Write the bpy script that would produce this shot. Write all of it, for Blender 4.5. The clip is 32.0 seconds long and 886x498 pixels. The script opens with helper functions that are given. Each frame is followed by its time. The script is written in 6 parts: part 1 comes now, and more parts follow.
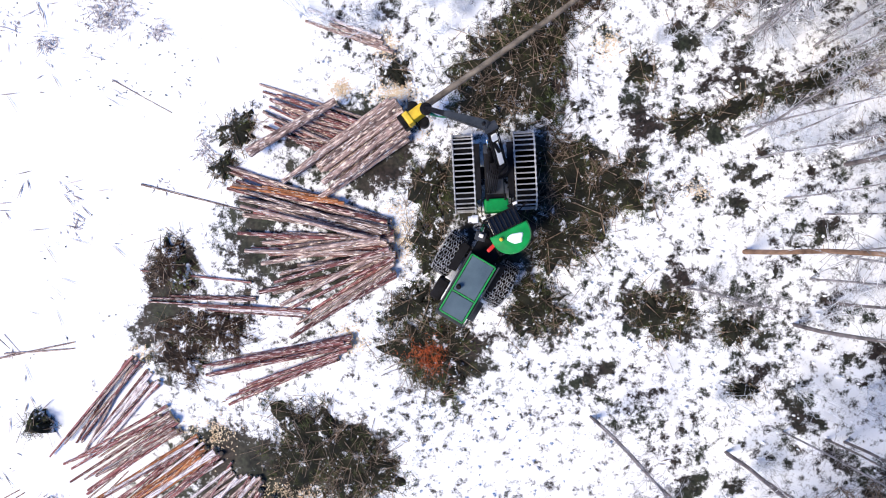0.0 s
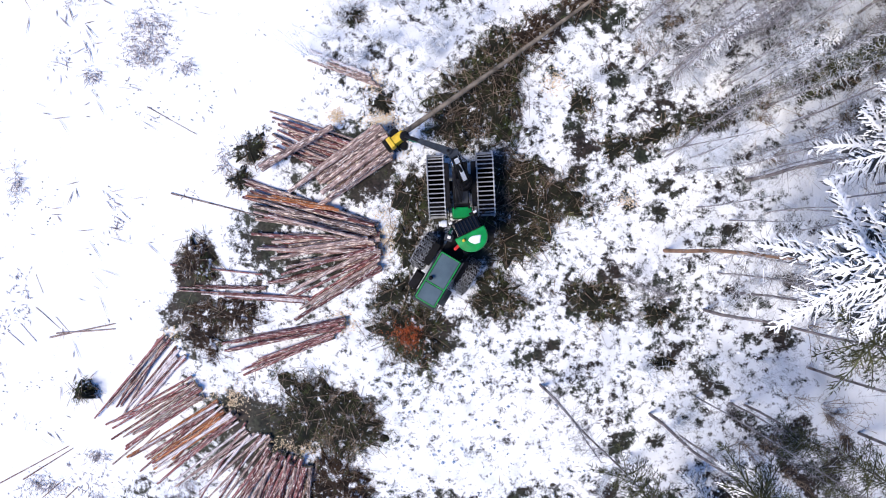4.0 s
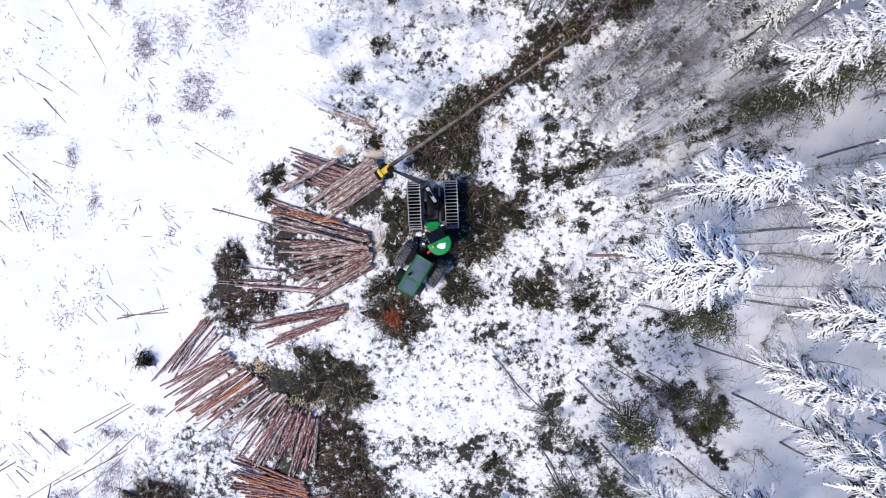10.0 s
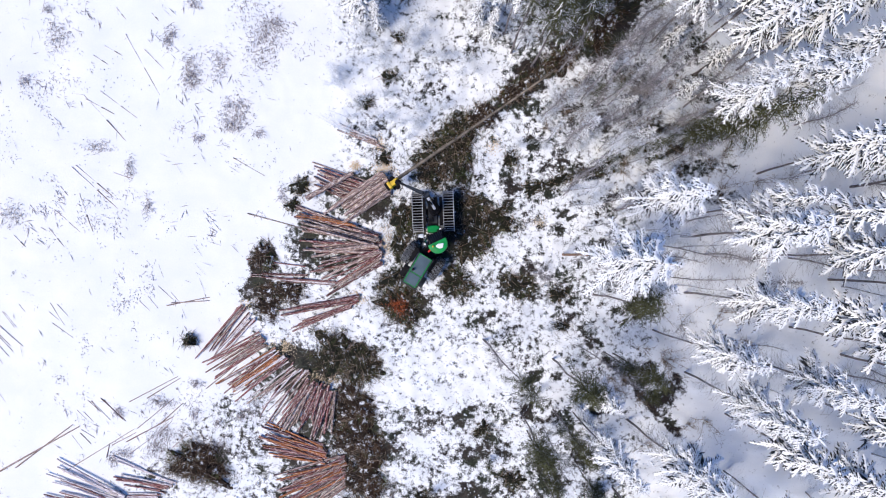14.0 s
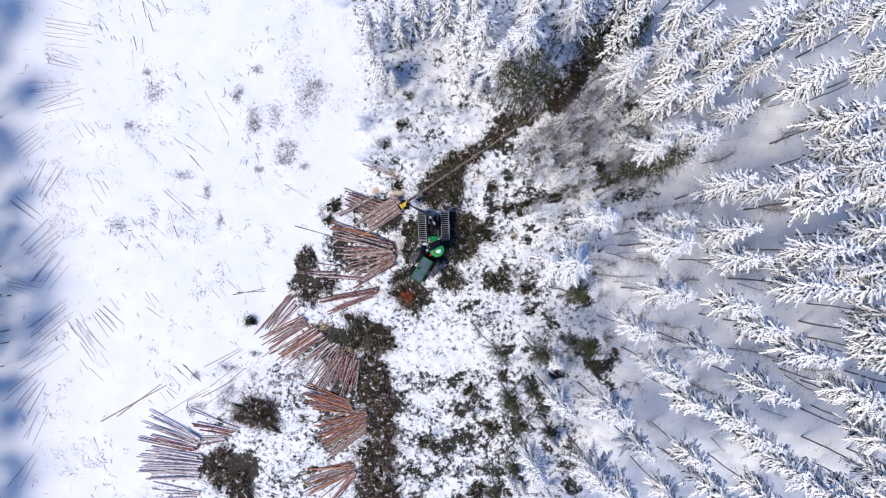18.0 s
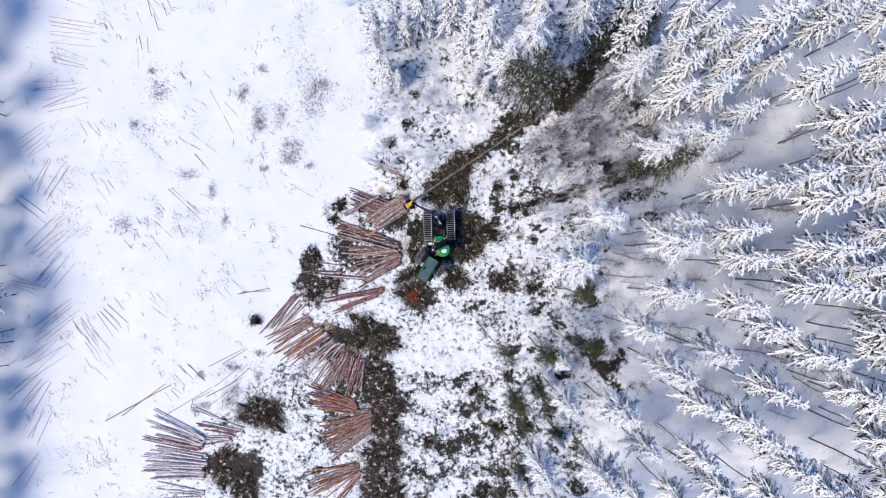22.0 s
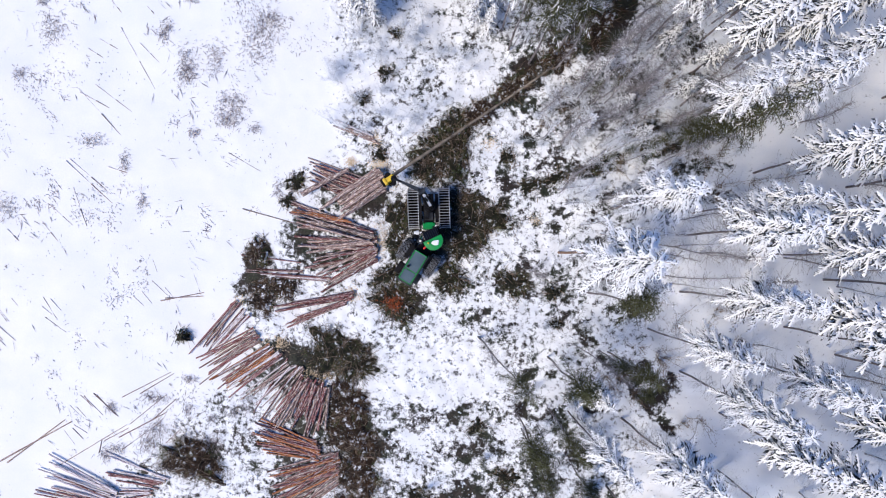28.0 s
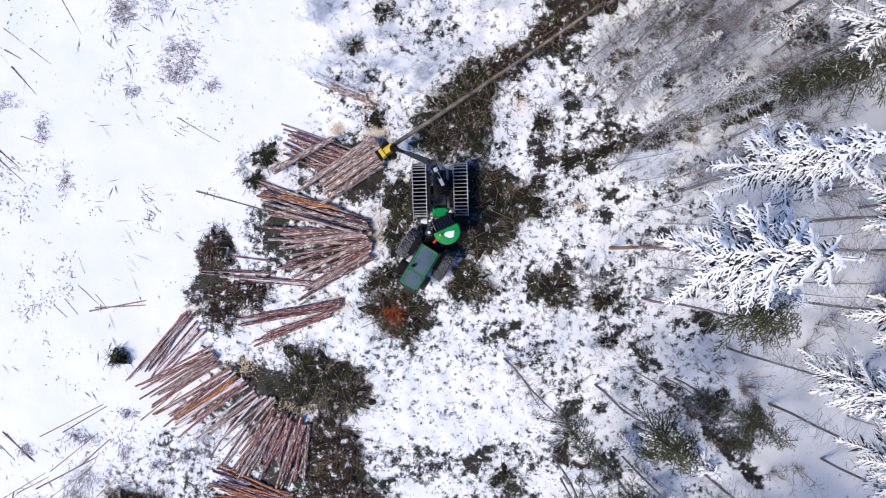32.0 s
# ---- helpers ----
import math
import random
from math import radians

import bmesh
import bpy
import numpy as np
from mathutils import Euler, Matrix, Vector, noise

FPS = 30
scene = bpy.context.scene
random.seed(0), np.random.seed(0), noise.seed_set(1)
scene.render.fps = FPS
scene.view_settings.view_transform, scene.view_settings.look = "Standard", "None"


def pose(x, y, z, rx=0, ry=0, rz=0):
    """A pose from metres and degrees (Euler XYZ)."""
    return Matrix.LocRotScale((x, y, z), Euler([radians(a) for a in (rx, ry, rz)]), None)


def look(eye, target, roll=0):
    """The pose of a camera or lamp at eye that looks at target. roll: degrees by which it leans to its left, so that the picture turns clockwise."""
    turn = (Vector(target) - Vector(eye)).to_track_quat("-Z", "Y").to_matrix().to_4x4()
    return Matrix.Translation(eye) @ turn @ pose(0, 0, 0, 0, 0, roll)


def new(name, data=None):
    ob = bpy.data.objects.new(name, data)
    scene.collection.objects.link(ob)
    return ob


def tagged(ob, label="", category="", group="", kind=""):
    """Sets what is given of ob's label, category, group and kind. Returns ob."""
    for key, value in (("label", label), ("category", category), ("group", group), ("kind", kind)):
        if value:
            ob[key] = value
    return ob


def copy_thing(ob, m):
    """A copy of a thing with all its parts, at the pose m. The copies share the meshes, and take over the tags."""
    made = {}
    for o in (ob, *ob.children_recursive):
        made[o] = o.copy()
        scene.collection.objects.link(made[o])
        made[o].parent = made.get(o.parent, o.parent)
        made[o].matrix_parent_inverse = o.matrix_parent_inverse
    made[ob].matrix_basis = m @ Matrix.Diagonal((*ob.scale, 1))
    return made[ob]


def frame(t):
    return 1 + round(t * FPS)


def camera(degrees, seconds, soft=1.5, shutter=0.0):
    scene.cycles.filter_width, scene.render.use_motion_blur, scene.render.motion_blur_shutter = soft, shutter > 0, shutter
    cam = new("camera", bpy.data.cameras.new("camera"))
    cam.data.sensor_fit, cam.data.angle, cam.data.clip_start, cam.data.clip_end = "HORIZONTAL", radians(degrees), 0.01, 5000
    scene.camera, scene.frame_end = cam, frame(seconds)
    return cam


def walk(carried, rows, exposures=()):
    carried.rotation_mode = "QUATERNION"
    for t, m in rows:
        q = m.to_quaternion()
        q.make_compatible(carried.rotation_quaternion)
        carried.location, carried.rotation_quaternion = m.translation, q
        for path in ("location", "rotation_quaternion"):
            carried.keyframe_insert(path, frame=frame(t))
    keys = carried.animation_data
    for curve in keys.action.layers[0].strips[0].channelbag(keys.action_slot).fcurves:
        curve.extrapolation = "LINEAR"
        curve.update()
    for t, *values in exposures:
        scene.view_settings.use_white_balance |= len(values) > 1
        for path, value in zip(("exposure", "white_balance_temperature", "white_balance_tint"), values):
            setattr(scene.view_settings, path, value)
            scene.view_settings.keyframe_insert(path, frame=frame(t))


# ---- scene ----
# The camera: a drone that looks straight down, climbs from 22 m to 61 m and sinks again.
cam = camera(73.0, 32.0, 1.05)
PATH = [
    (0, pose(1.23, 0.93, 21.87, -1.92, 2.85, -0.05)),
    (1, pose(1.41, 0.92, 22.17, -1.81, 2.85, 0.06)),
    (2, pose(1.69, 1.01, 23.46, -1.91, 2.80, 0.14)),
    (3, pose(2.00, 1.09, 25.08, -2.08, 2.38, 0.11)),
    (3.5, pose(2.14, 1.13, 25.90, -2.15, 2.18, 0.16)),
    (5.5, pose(2.36, 1.34, 28.88, -2.37, 2.67, 0.14)),
    (6.5, pose(2.66, 1.43, 30.28, -2.33, 2.18, 0.19)),
    (7.5, pose(2.95, 1.47, 31.70, -2.21, 1.93, 0.26)),
    (8.5, pose(3.18, 1.50, 33.06, -2.06, 1.86, 0.35)),
    (9.5, pose(3.42, 1.50, 34.41, -1.93, 1.74, 0.49)),
    (10.5, pose(3.73, 1.56, 35.84, -1.79, 1.73, 0.61)),
    (11.5, pose(3.98, 1.62, 37.24, -1.74, 1.70, 0.77)),
    (12.5, pose(4.07, 1.60, 38.57, -1.80, 1.63, 0.87)),
    (13, pose(4.07, 1.58, 39.33, -1.86, 1.73, 0.89)),
    (13.5, pose(4.08, 1.60, 40.33, -1.85, 2.00, 0.89)),
    (14, pose(4.19, 1.67, 41.68, -1.79, 2.17, 0.90)),
    (15, pose(4.57, 1.85, 45.08, -1.71, 2.07, 0.99)),
    (15.5, pose(4.75, 1.93, 46.87, -1.68, 1.98, 1.09)),
    (17.5, pose(5.04, 2.18, 53.90, -1.54, 2.56, 1.26)),
    (18.5, pose(5.27, 2.28, 57.35, -1.33, 2.24, 1.34)),
    (19.5, pose(5.46, 2.39, 60.66, -1.08, 1.98, 1.44)),
    (19.8, pose(5.51, 2.42, 61.63, -0.98, 1.85, 1.45)),
    (19.9, pose(4.33, 2.32, 60.95, -1.13, 3.26, 1.47)),
    (20, pose(4.35, 2.31, 60.69, -1.13, 3.24, 1.46)),
    (20.5, pose(4.49, 2.28, 59.36, -1.17, 3.10, 1.42)),
    (21, pose(4.62, 2.24, 58.04, -1.24, 2.91, 1.40)),
    (22, pose(4.85, 2.21, 55.48, -1.45, 2.67, 1.39)),
    (23, pose(5.01, 2.23, 53.08, -1.69, 2.61, 1.38)),
    (24, pose(5.05, 2.20, 50.73, -1.88, 2.58, 1.28)),
    (25, pose(4.97, 2.09, 48.42, -1.98, 2.46, 1.23)),
    (25.5, pose(4.90, 2.01, 47.29, -1.96, 2.35, 1.23)),
    (27.5, pose(4.43, 1.62, 42.75, -1.91, 1.95, 1.31)),
    (28.5, pose(4.19, 1.43, 40.38, -1.80, 1.91, 1.39)),
    (29.5, pose(3.94, 1.25, 37.99, -1.76, 1.86, 1.38)),
    (30.5, pose(3.65, 1.08, 35.59, -1.71, 1.81, 1.31)),
    (31.5, pose(3.29, 0.91, 33.06, -1.74, 1.80, 1.30)),
    (32, pose(3.11, 0.83, 31.75, -1.76, 1.78, 1.35)),
]
EXPOSURES = [(0, 0.56, 5320, 11.5), (3, 0.45, 5150, 12), (6, 0.38, 5180, 12), (13, 0.23, 5180, 11), (18, 0.18, 5200, 11), (20, 0.14, 5200, 11), (22, 0.15, 5200, 11), (25, 0.15, 5210, 11), (32, 0.20, 5180, 11.5)]
walk(cam, PATH, EXPOSURES)

# ---- daylight: a bright, thinly overcast winter sky ----
SUN_ELEVATION, SUN_TURN = 53.0, 240.0
world = bpy.data.worlds.new("winter_sky")
scene.world = world
world.use_nodes = True
wn = world.node_tree
sky = wn.nodes.new("ShaderNodeTexSky")
sky.sky_type = "NISHITA"
sky.sun_disc = False
sky.sun_elevation = radians(SUN_ELEVATION)
sky.sun_rotation = radians(SUN_TURN)
sky.dust_density = 0.0
sky.air_density = 1.0
sky.ozone_density = 8.0
backing = wn.nodes["Background"]
backing.inputs["Strength"].default_value = 0.108
wn.links.new(sky.outputs["Color"], backing.inputs["Color"])
sun_data = bpy.data.lights.new("sun", "SUN")
sun_data.energy, sun_data.angle, sun_data.color = 3.85, radians(28), (1.0, 0.77, 0.49)
sun = new("sun", sun_data)
sun_dir = Vector((math.sin(radians(SUN_TURN)) * math.cos(radians(SUN_ELEVATION)),
                  math.cos(radians(SUN_TURN)) * math.cos(radians(SUN_ELEVATION)), math.sin(radians(SUN_ELEVATION))))
sun.matrix_world = look(sun_dir * 100, (0, 0, 0))

# ---- materials ----
def material(name, dark, light, scale=6.0, rough=0.8, metal=0.0, bump=0.3, fine=40.0, vary=0.0, spec=0.3, island=False, stretch=None):
    """Two-scale procedural surface: broad patches between two colours, fine grain, relief, and a shift from piece to piece."""
    m = bpy.data.materials.new(name)
    m.use_nodes = True
    n, l = m.node_tree.nodes, m.node_tree.links
    b = n["Principled BSDF"]
    co = n.new("ShaderNodeTexCoord")
    big, small = n.new("ShaderNodeTexNoise"), n.new("ShaderNodeTexNoise")
    big.inputs["Scale"].default_value, big.inputs["Detail"].default_value = scale, 5
    small.inputs["Scale"].default_value, small.inputs["Detail"].default_value = fine, 3
    where = co.outputs["Object"]
    if stretch:
        mp = n.new("ShaderNodeMapping")
        mp.inputs["Scale"].default_value = stretch
        l.new(where, mp.inputs["Vector"])
        where = mp.outputs[0]
    l.new(where, big.inputs["Vector"])
    l.new(where, small.inputs["Vector"])
    mix = n.new("ShaderNodeMath")
    mix.operation = "MULTIPLY_ADD"
    mix.inputs[1].default_value = 0.45
    l.new(small.outputs["Fac"], mix.inputs[0])
    half = n.new("ShaderNodeMath")
    half.operation = "MULTIPLY_ADD"
    half.inputs[1].default_value, half.inputs[2].default_value = 1.5, -0.45
    l.new(big.outputs["Fac"], half.inputs[0])
    l.new(half.outputs[0], mix.inputs[2])
    ramp = n.new("ShaderNodeValToRGB")
    ramp.color_ramp.elements[0].position, ramp.color_ramp.elements[1].position = 0.25, 0.85
    ramp.color_ramp.elements[0].color, ramp.color_ramp.elements[1].color = (*dark, 1), (*light, 1)
    l.new(mix.outputs[0], ramp.inputs["Fac"])
    out = ramp.outputs["Color"]
    if vary:
        hsv = n.new("ShaderNodeHueSaturation")
        if island:
            rnd = n.new("ShaderNodeNewGeometry").outputs["Random Per Island"]
        else:
            rnd = n.new("ShaderNodeObjectInfo").outputs["Random"]
        val = n.new("ShaderNodeMapRange")
        val.inputs["To Min"].default_value, val.inputs["To Max"].default_value = 1 - vary, 1 + vary
        l.new(rnd, val.inputs["Value"])
        l.new(val.outputs[0], hsv.inputs["Value"])
        l.new(out, hsv.inputs["Color"])
        out = hsv.outputs["Color"]
    l.new(out, b.inputs["Base Color"])
    b.inputs["Roughness"].default_value, b.inputs["Metallic"].default_value = rough, metal
    b.inputs["Specular IOR Level"].default_value = spec
    if bump:
        bp = n.new("ShaderNodeBump")
        bp.inputs["Strength"].default_value, bp.inputs["Distance"].default_value = bump, 0.02
        l.new(mix.outputs[0], bp.inputs["Height"])
        l.new(bp.outputs["Normal"], b.inputs["Normal"])
    return m


SNOW = material("snow", (0.80, 0.83, 0.88), (0.90, 0.91, 0.93), 0.35, 0.65, bump=0.5, fine=9)
TREE_SNOW = material("branch_snow", (0.90, 0.915, 0.95), (0.96, 0.965, 0.98), 3.0, 0.7, bump=0.2, fine=30)
NEEDLE = material("spruce_needles", (0.010, 0.013, 0.017), (0.048, 0.053, 0.064), 3.0, 0.75, bump=0, vary=0.5, island=True)
NEEDLE_BRUSH = material("cut_needles", (0.003, 0.003, 0.002), (0.036, 0.028, 0.013), 0.9, 0.75, bump=0, vary=0.6, island=True)
NEEDLE_BROWN = material("rusty_brown_needles", (0.006, 0.0035, 0.002), (0.060, 0.030, 0.011), 0.9, 0.75, bump=0, vary=0.6, island=True)
NEEDLE_FRESH = material("fresh_cut_needles", (0.006, 0.010, 0.003), (0.070, 0.085, 0.022), 0.9, 0.75, bump=0, vary=0.6, island=True)
NEEDLE_GREEN = material("olive_green_needles", (0.012, 0.015, 0.008), (0.120, 0.125, 0.055), 2.0, 0.75, bump=0, vary=0.5, island=True)
TWIG = material("twig_wood", (0.06, 0.04, 0.028), (0.36, 0.27, 0.19), 4.0, 0.85, bump=0, vary=0.6, island=True)
FROST = material("frosted_twig", (0.62, 0.65, 0.70), (0.92, 0.93, 0.96), 2.5, 0.8, bump=0, vary=0.3, island=True)
FROST_GREY = material("frosted_dead_twig", (0.16, 0.15, 0.16), (0.80, 0.81, 0.84), 2.5, 0.8, bump=0, vary=0.5, island=True)
GREY_TWIG = material("grey_twig", (0.10, 0.09, 0.09), (0.42, 0.40, 0.42), 2.5, 0.85, bump=0, vary=0.5, island=True)
LITTER_GREY = material("grey_litter", (0.16, 0.13, 0.13), (0.50, 0.46, 0.47), 3.0, 0.85, bump=0, vary=0.5, island=True)
TUFT = material("dry_heath", (0.010, 0.011, 0.010), (0.052, 0.053, 0.044), 0.8, 0.85, bump=0, vary=0.6, island=True)
BARK_TREE = material("standing_bark", (0.06, 0.052, 0.054), (0.30, 0.26, 0.255), 2.0, 0.9, bump=0.8, fine=18)
BARK_BROWN = material("orange_brown_bark", (0.09, 0.05, 0.03), (0.40, 0.25, 0.16), 2.2, 0.85, bump=0.8, fine=24)
BARK_GREY = material("grey_log_bark", (0.10, 0.085, 0.07), (0.42, 0.36, 0.29), 2.2, 0.85, bump=0.8, fine=24, vary=0.3)
CUT = material("cut_wood", (0.42, 0.27, 0.13), (0.72, 0.54, 0.33), 9.0, 0.8, bump=0.2, fine=60, vary=0.2)
SAWDUST = material("sawdust", (0.62, 0.46, 0.27), (0.80, 0.70, 0.52), 3.0, 0.95, bump=0.6, fine=50)


def peeled_bark(name, dark, light, wood, amount, vary, snowy=0.02):
    """Log bark with long torn streaks where the feed rollers have bared the pale wood."""
    m = material(name, dark, light, 1.4, 0.85, bump=0.7, fine=7, vary=vary, stretch=(9.0, 1.0, 1.0))
    n, l = m.node_tree.nodes, m.node_tree.links
    b = n["Principled BSDF"]
    before = b.inputs["Base Color"].links[0].from_socket
    co, info = n.new("ShaderNodeTexCoord"), n.new("ShaderNodeObjectInfo")
    mp, tear, add = n.new("ShaderNodeMapping"), n.new("ShaderNodeTexNoise"), n.new("ShaderNodeVectorMath")
    mp.inputs["Scale"].default_value = (7.5, 1.9, 1.9)
    tear.inputs["Scale"].default_value, tear.inputs["Detail"].default_value = 1.7, 5
    shift = n.new("ShaderNodeMath")
    shift.operation = "MULTIPLY"
    shift.inputs[1].default_value = 60.0
    l.new(info.outputs["Random"], shift.inputs[0])
    l.new(co.outputs["Object"], add.inputs[0])
    l.new(shift.outputs[0], add.inputs[1])
    l.new(add.outputs[0], mp.inputs["Vector"])
    l.new(mp.outputs[0], tear.inputs["Vector"])
    step = n.new("ShaderNodeMapRange")
    step.inputs["From Min"].default_value, step.inputs["From Max"].default_value = amount, amount + 0.04
    l.new(tear.outputs["Fac"], step.inputs["Value"])
    mix = n.new("ShaderNodeMix")
    mix.data_type = "RGBA"
    l.new(step.outputs[0], mix.inputs[0])
    l.new(before, mix.inputs[6])
    mix.inputs[7].default_value = (*wood, 1)
    # pale oval scars where the limbs were cut off
    spread, cells, scar, knotted = n.new("ShaderNodeMapping"), n.new("ShaderNodeTexVoronoi"), n.new("ShaderNodeMapRange"), n.new("ShaderNodeMix")
    spread.inputs["Scale"].default_value = (11.0, 0.9, 0.9)
    cells.inputs["Scale"].default_value = 1.0
    l.new(add.outputs[0], spread.inputs["Vector"])
    l.new(spread.outputs[0], cells.inputs["Vector"])
    scar.inputs["From Min"].default_value, scar.inputs["From Max"].default_value = 0.21, 0.16
    l.new(cells.outputs["Distance"], scar.inputs["Value"])
    knotted.data_type = "RGBA"
    l.new(scar.outputs[0], knotted.inputs[0])
    l.new(mix.outputs[2], knotted.inputs[6])
    knotted.inputs[7].default_value = (0.78, 0.68, 0.54, 1)
    lie, lain, white = n.new("ShaderNodeTexNoise"), n.new("ShaderNodeMapRange"), n.new("ShaderNodeMix")
    lie.inputs["Scale"].default_value, lie.inputs["Detail"].default_value = 2.3, 6
    l.new(mp.outputs[0], lie.inputs["Vector"])
    lain.inputs["From Min"].default_value, lain.inputs["From Max"].default_value = 0.64 - snowy, 0.67 - snowy
    l.new(lie.outputs["Fac"], lain.inputs["Value"])
    white.data_type = "RGBA"
    l.new(lain.outputs[0], white.inputs[0])
    l.new(knotted.outputs[2], white.inputs[6])
    white.inputs[7].default_value = (0.84, 0.86, 0.90, 1)
    l.new(white.outputs[2], b.inputs["Base Color"])
    return m


LOG_RED = peeled_bark("red_log_bark_torn", (0.035, 0.012, 0.013), (0.27, 0.108, 0.105), (0.60, 0.45, 0.42), 0.575, 0.5)
LOG_GREY = peeled_bark("grey_log_bark_torn", (0.070, 0.046, 0.044), (0.36, 0.26, 0.235), (0.68, 0.56, 0.49), 0.56, 0.45)
LOG_ORANGE = peeled_bark("orange_log_bark", (0.16, 0.05, 0.02), (0.50, 0.21, 0.08), (0.72, 0.55, 0.33), 0.64, 0.4)
LOG_FROST = peeled_bark("snowy_log_bark", (0.20, 0.14, 0.14), (0.60, 0.51, 0.52), (0.82, 0.78, 0.80), 0.48, 0.35)


def dusted(m, scale, limit, blur=0.03):
    """Lays ragged patches of snow over a material wherever fine noise passes a limit."""
    n, l = m.node_tree.nodes, m.node_tree.links
    b = n["Principled BSDF"]
    before = b.inputs["Base Color"].links[0].from_socket
    co, lie, lain, white = n.new("ShaderNodeTexCoord"), n.new("ShaderNodeTexNoise"), n.new("ShaderNodeMapRange"), n.new("ShaderNodeMix")
    lie.inputs["Scale"].default_value, lie.inputs["Detail"].default_value, lie.inputs["Roughness"].default_value = scale, 12, 0.74
    l.new(co.outputs["Object"], lie.inputs["Vector"])
    lain.inputs["From Min"].default_value, lain.inputs["From Max"].default_value = limit - blur, limit + blur
    l.new(lie.outputs["Fac"], lain.inputs["Value"])
    white.data_type = "RGBA"
    l.new(lain.outputs[0], white.inputs[0])
    l.new(before, white.inputs[6])
    white.inputs[7].default_value = (0.84, 0.86, 0.90, 1)
    l.new(white.outputs[2], b.inputs["Base Color"])
    return m


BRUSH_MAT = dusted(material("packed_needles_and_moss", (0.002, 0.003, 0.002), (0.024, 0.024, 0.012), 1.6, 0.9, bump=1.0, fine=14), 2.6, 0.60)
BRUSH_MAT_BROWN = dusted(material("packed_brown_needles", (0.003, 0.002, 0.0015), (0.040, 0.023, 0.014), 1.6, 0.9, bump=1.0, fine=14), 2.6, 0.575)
MOSS = material("moss_and_bilberry", (0.006, 0.010, 0.006), (0.045, 0.056, 0.026), 1.2, 0.9, bump=0, vary=0.6, island=True)
RUST_NEEDLE = material("rust_orange_needles", (0.30, 0.05, 0.01), (0.62, 0.16, 0.04), 2.0, 0.8, bump=0, vary=0.5, island=True)
# the machine
GREEN_PAINT = material("green_paint", (0.012, 0.20, 0.035), (0.02, 0.32, 0.06), 3.0, 0.38, bump=0.05, spec=0.5)
BLACK_STEEL = material("black_steel", (0.003, 0.003, 0.004), (0.013, 0.013, 0.017), 3.0, 0.55, bump=0.15, spec=0.10)
GREY_STEEL = material("dark_grey_steel", (0.016, 0.019, 0.025), (0.050, 0.056, 0.070), 2.0, 0.5, bump=0.1, spec=0.25)
WORN_STEEL = material("worn_track_steel", (0.20, 0.20, 0.21), (0.66, 0.67, 0.70), 4.0, 0.5, 0.4, bump=0.3, spec=0.5)
RUBBER = material("tyre_rubber", (0.003, 0.003, 0.0035), (0.010, 0.010, 0.011), 5.0, 0.9, bump=0.4, spec=0.05)
WHITE_PAINT = material("white_paint", (0.70, 0.71, 0.73), (0.84, 0.84, 0.84), 4.0, 0.45, bump=0.05, spec=0.5)
YELLOW_PAINT = material("yellow_paint", (0.55, 0.36, 0.01), (0.82, 0.58, 0.02), 4.0, 0.45, bump=0.1, spec=0.5)
HOOD_PANEL = material("hood_panel", (0.050, 0.080, 0.110), (0.095, 0.140, 0.175), 1.5, 0.4, bump=0.05, spec=0.3)
RED_PAINT = material("red_paint", (0.5, 0.02, 0.02), (0.7, 0.04, 0.03), 4.0, 0.45, bump=0.05)
CHROME = material("chrome_rod", (0.55, 0.56, 0.58), (0.75, 0.76, 0.78), 4.0, 0.2, 1.0, bump=0)
GLASS = material("tinted_glass", (0.004, 0.005, 0.007), (0.012, 0.014, 0.020), 2.0, 0.08, bump=0, spec=0.4)
HOSE = material("green_hose", (0.01, 0.10, 0.06), (0.03, 0.22, 0.13), 4.0, 0.5, bump=0)


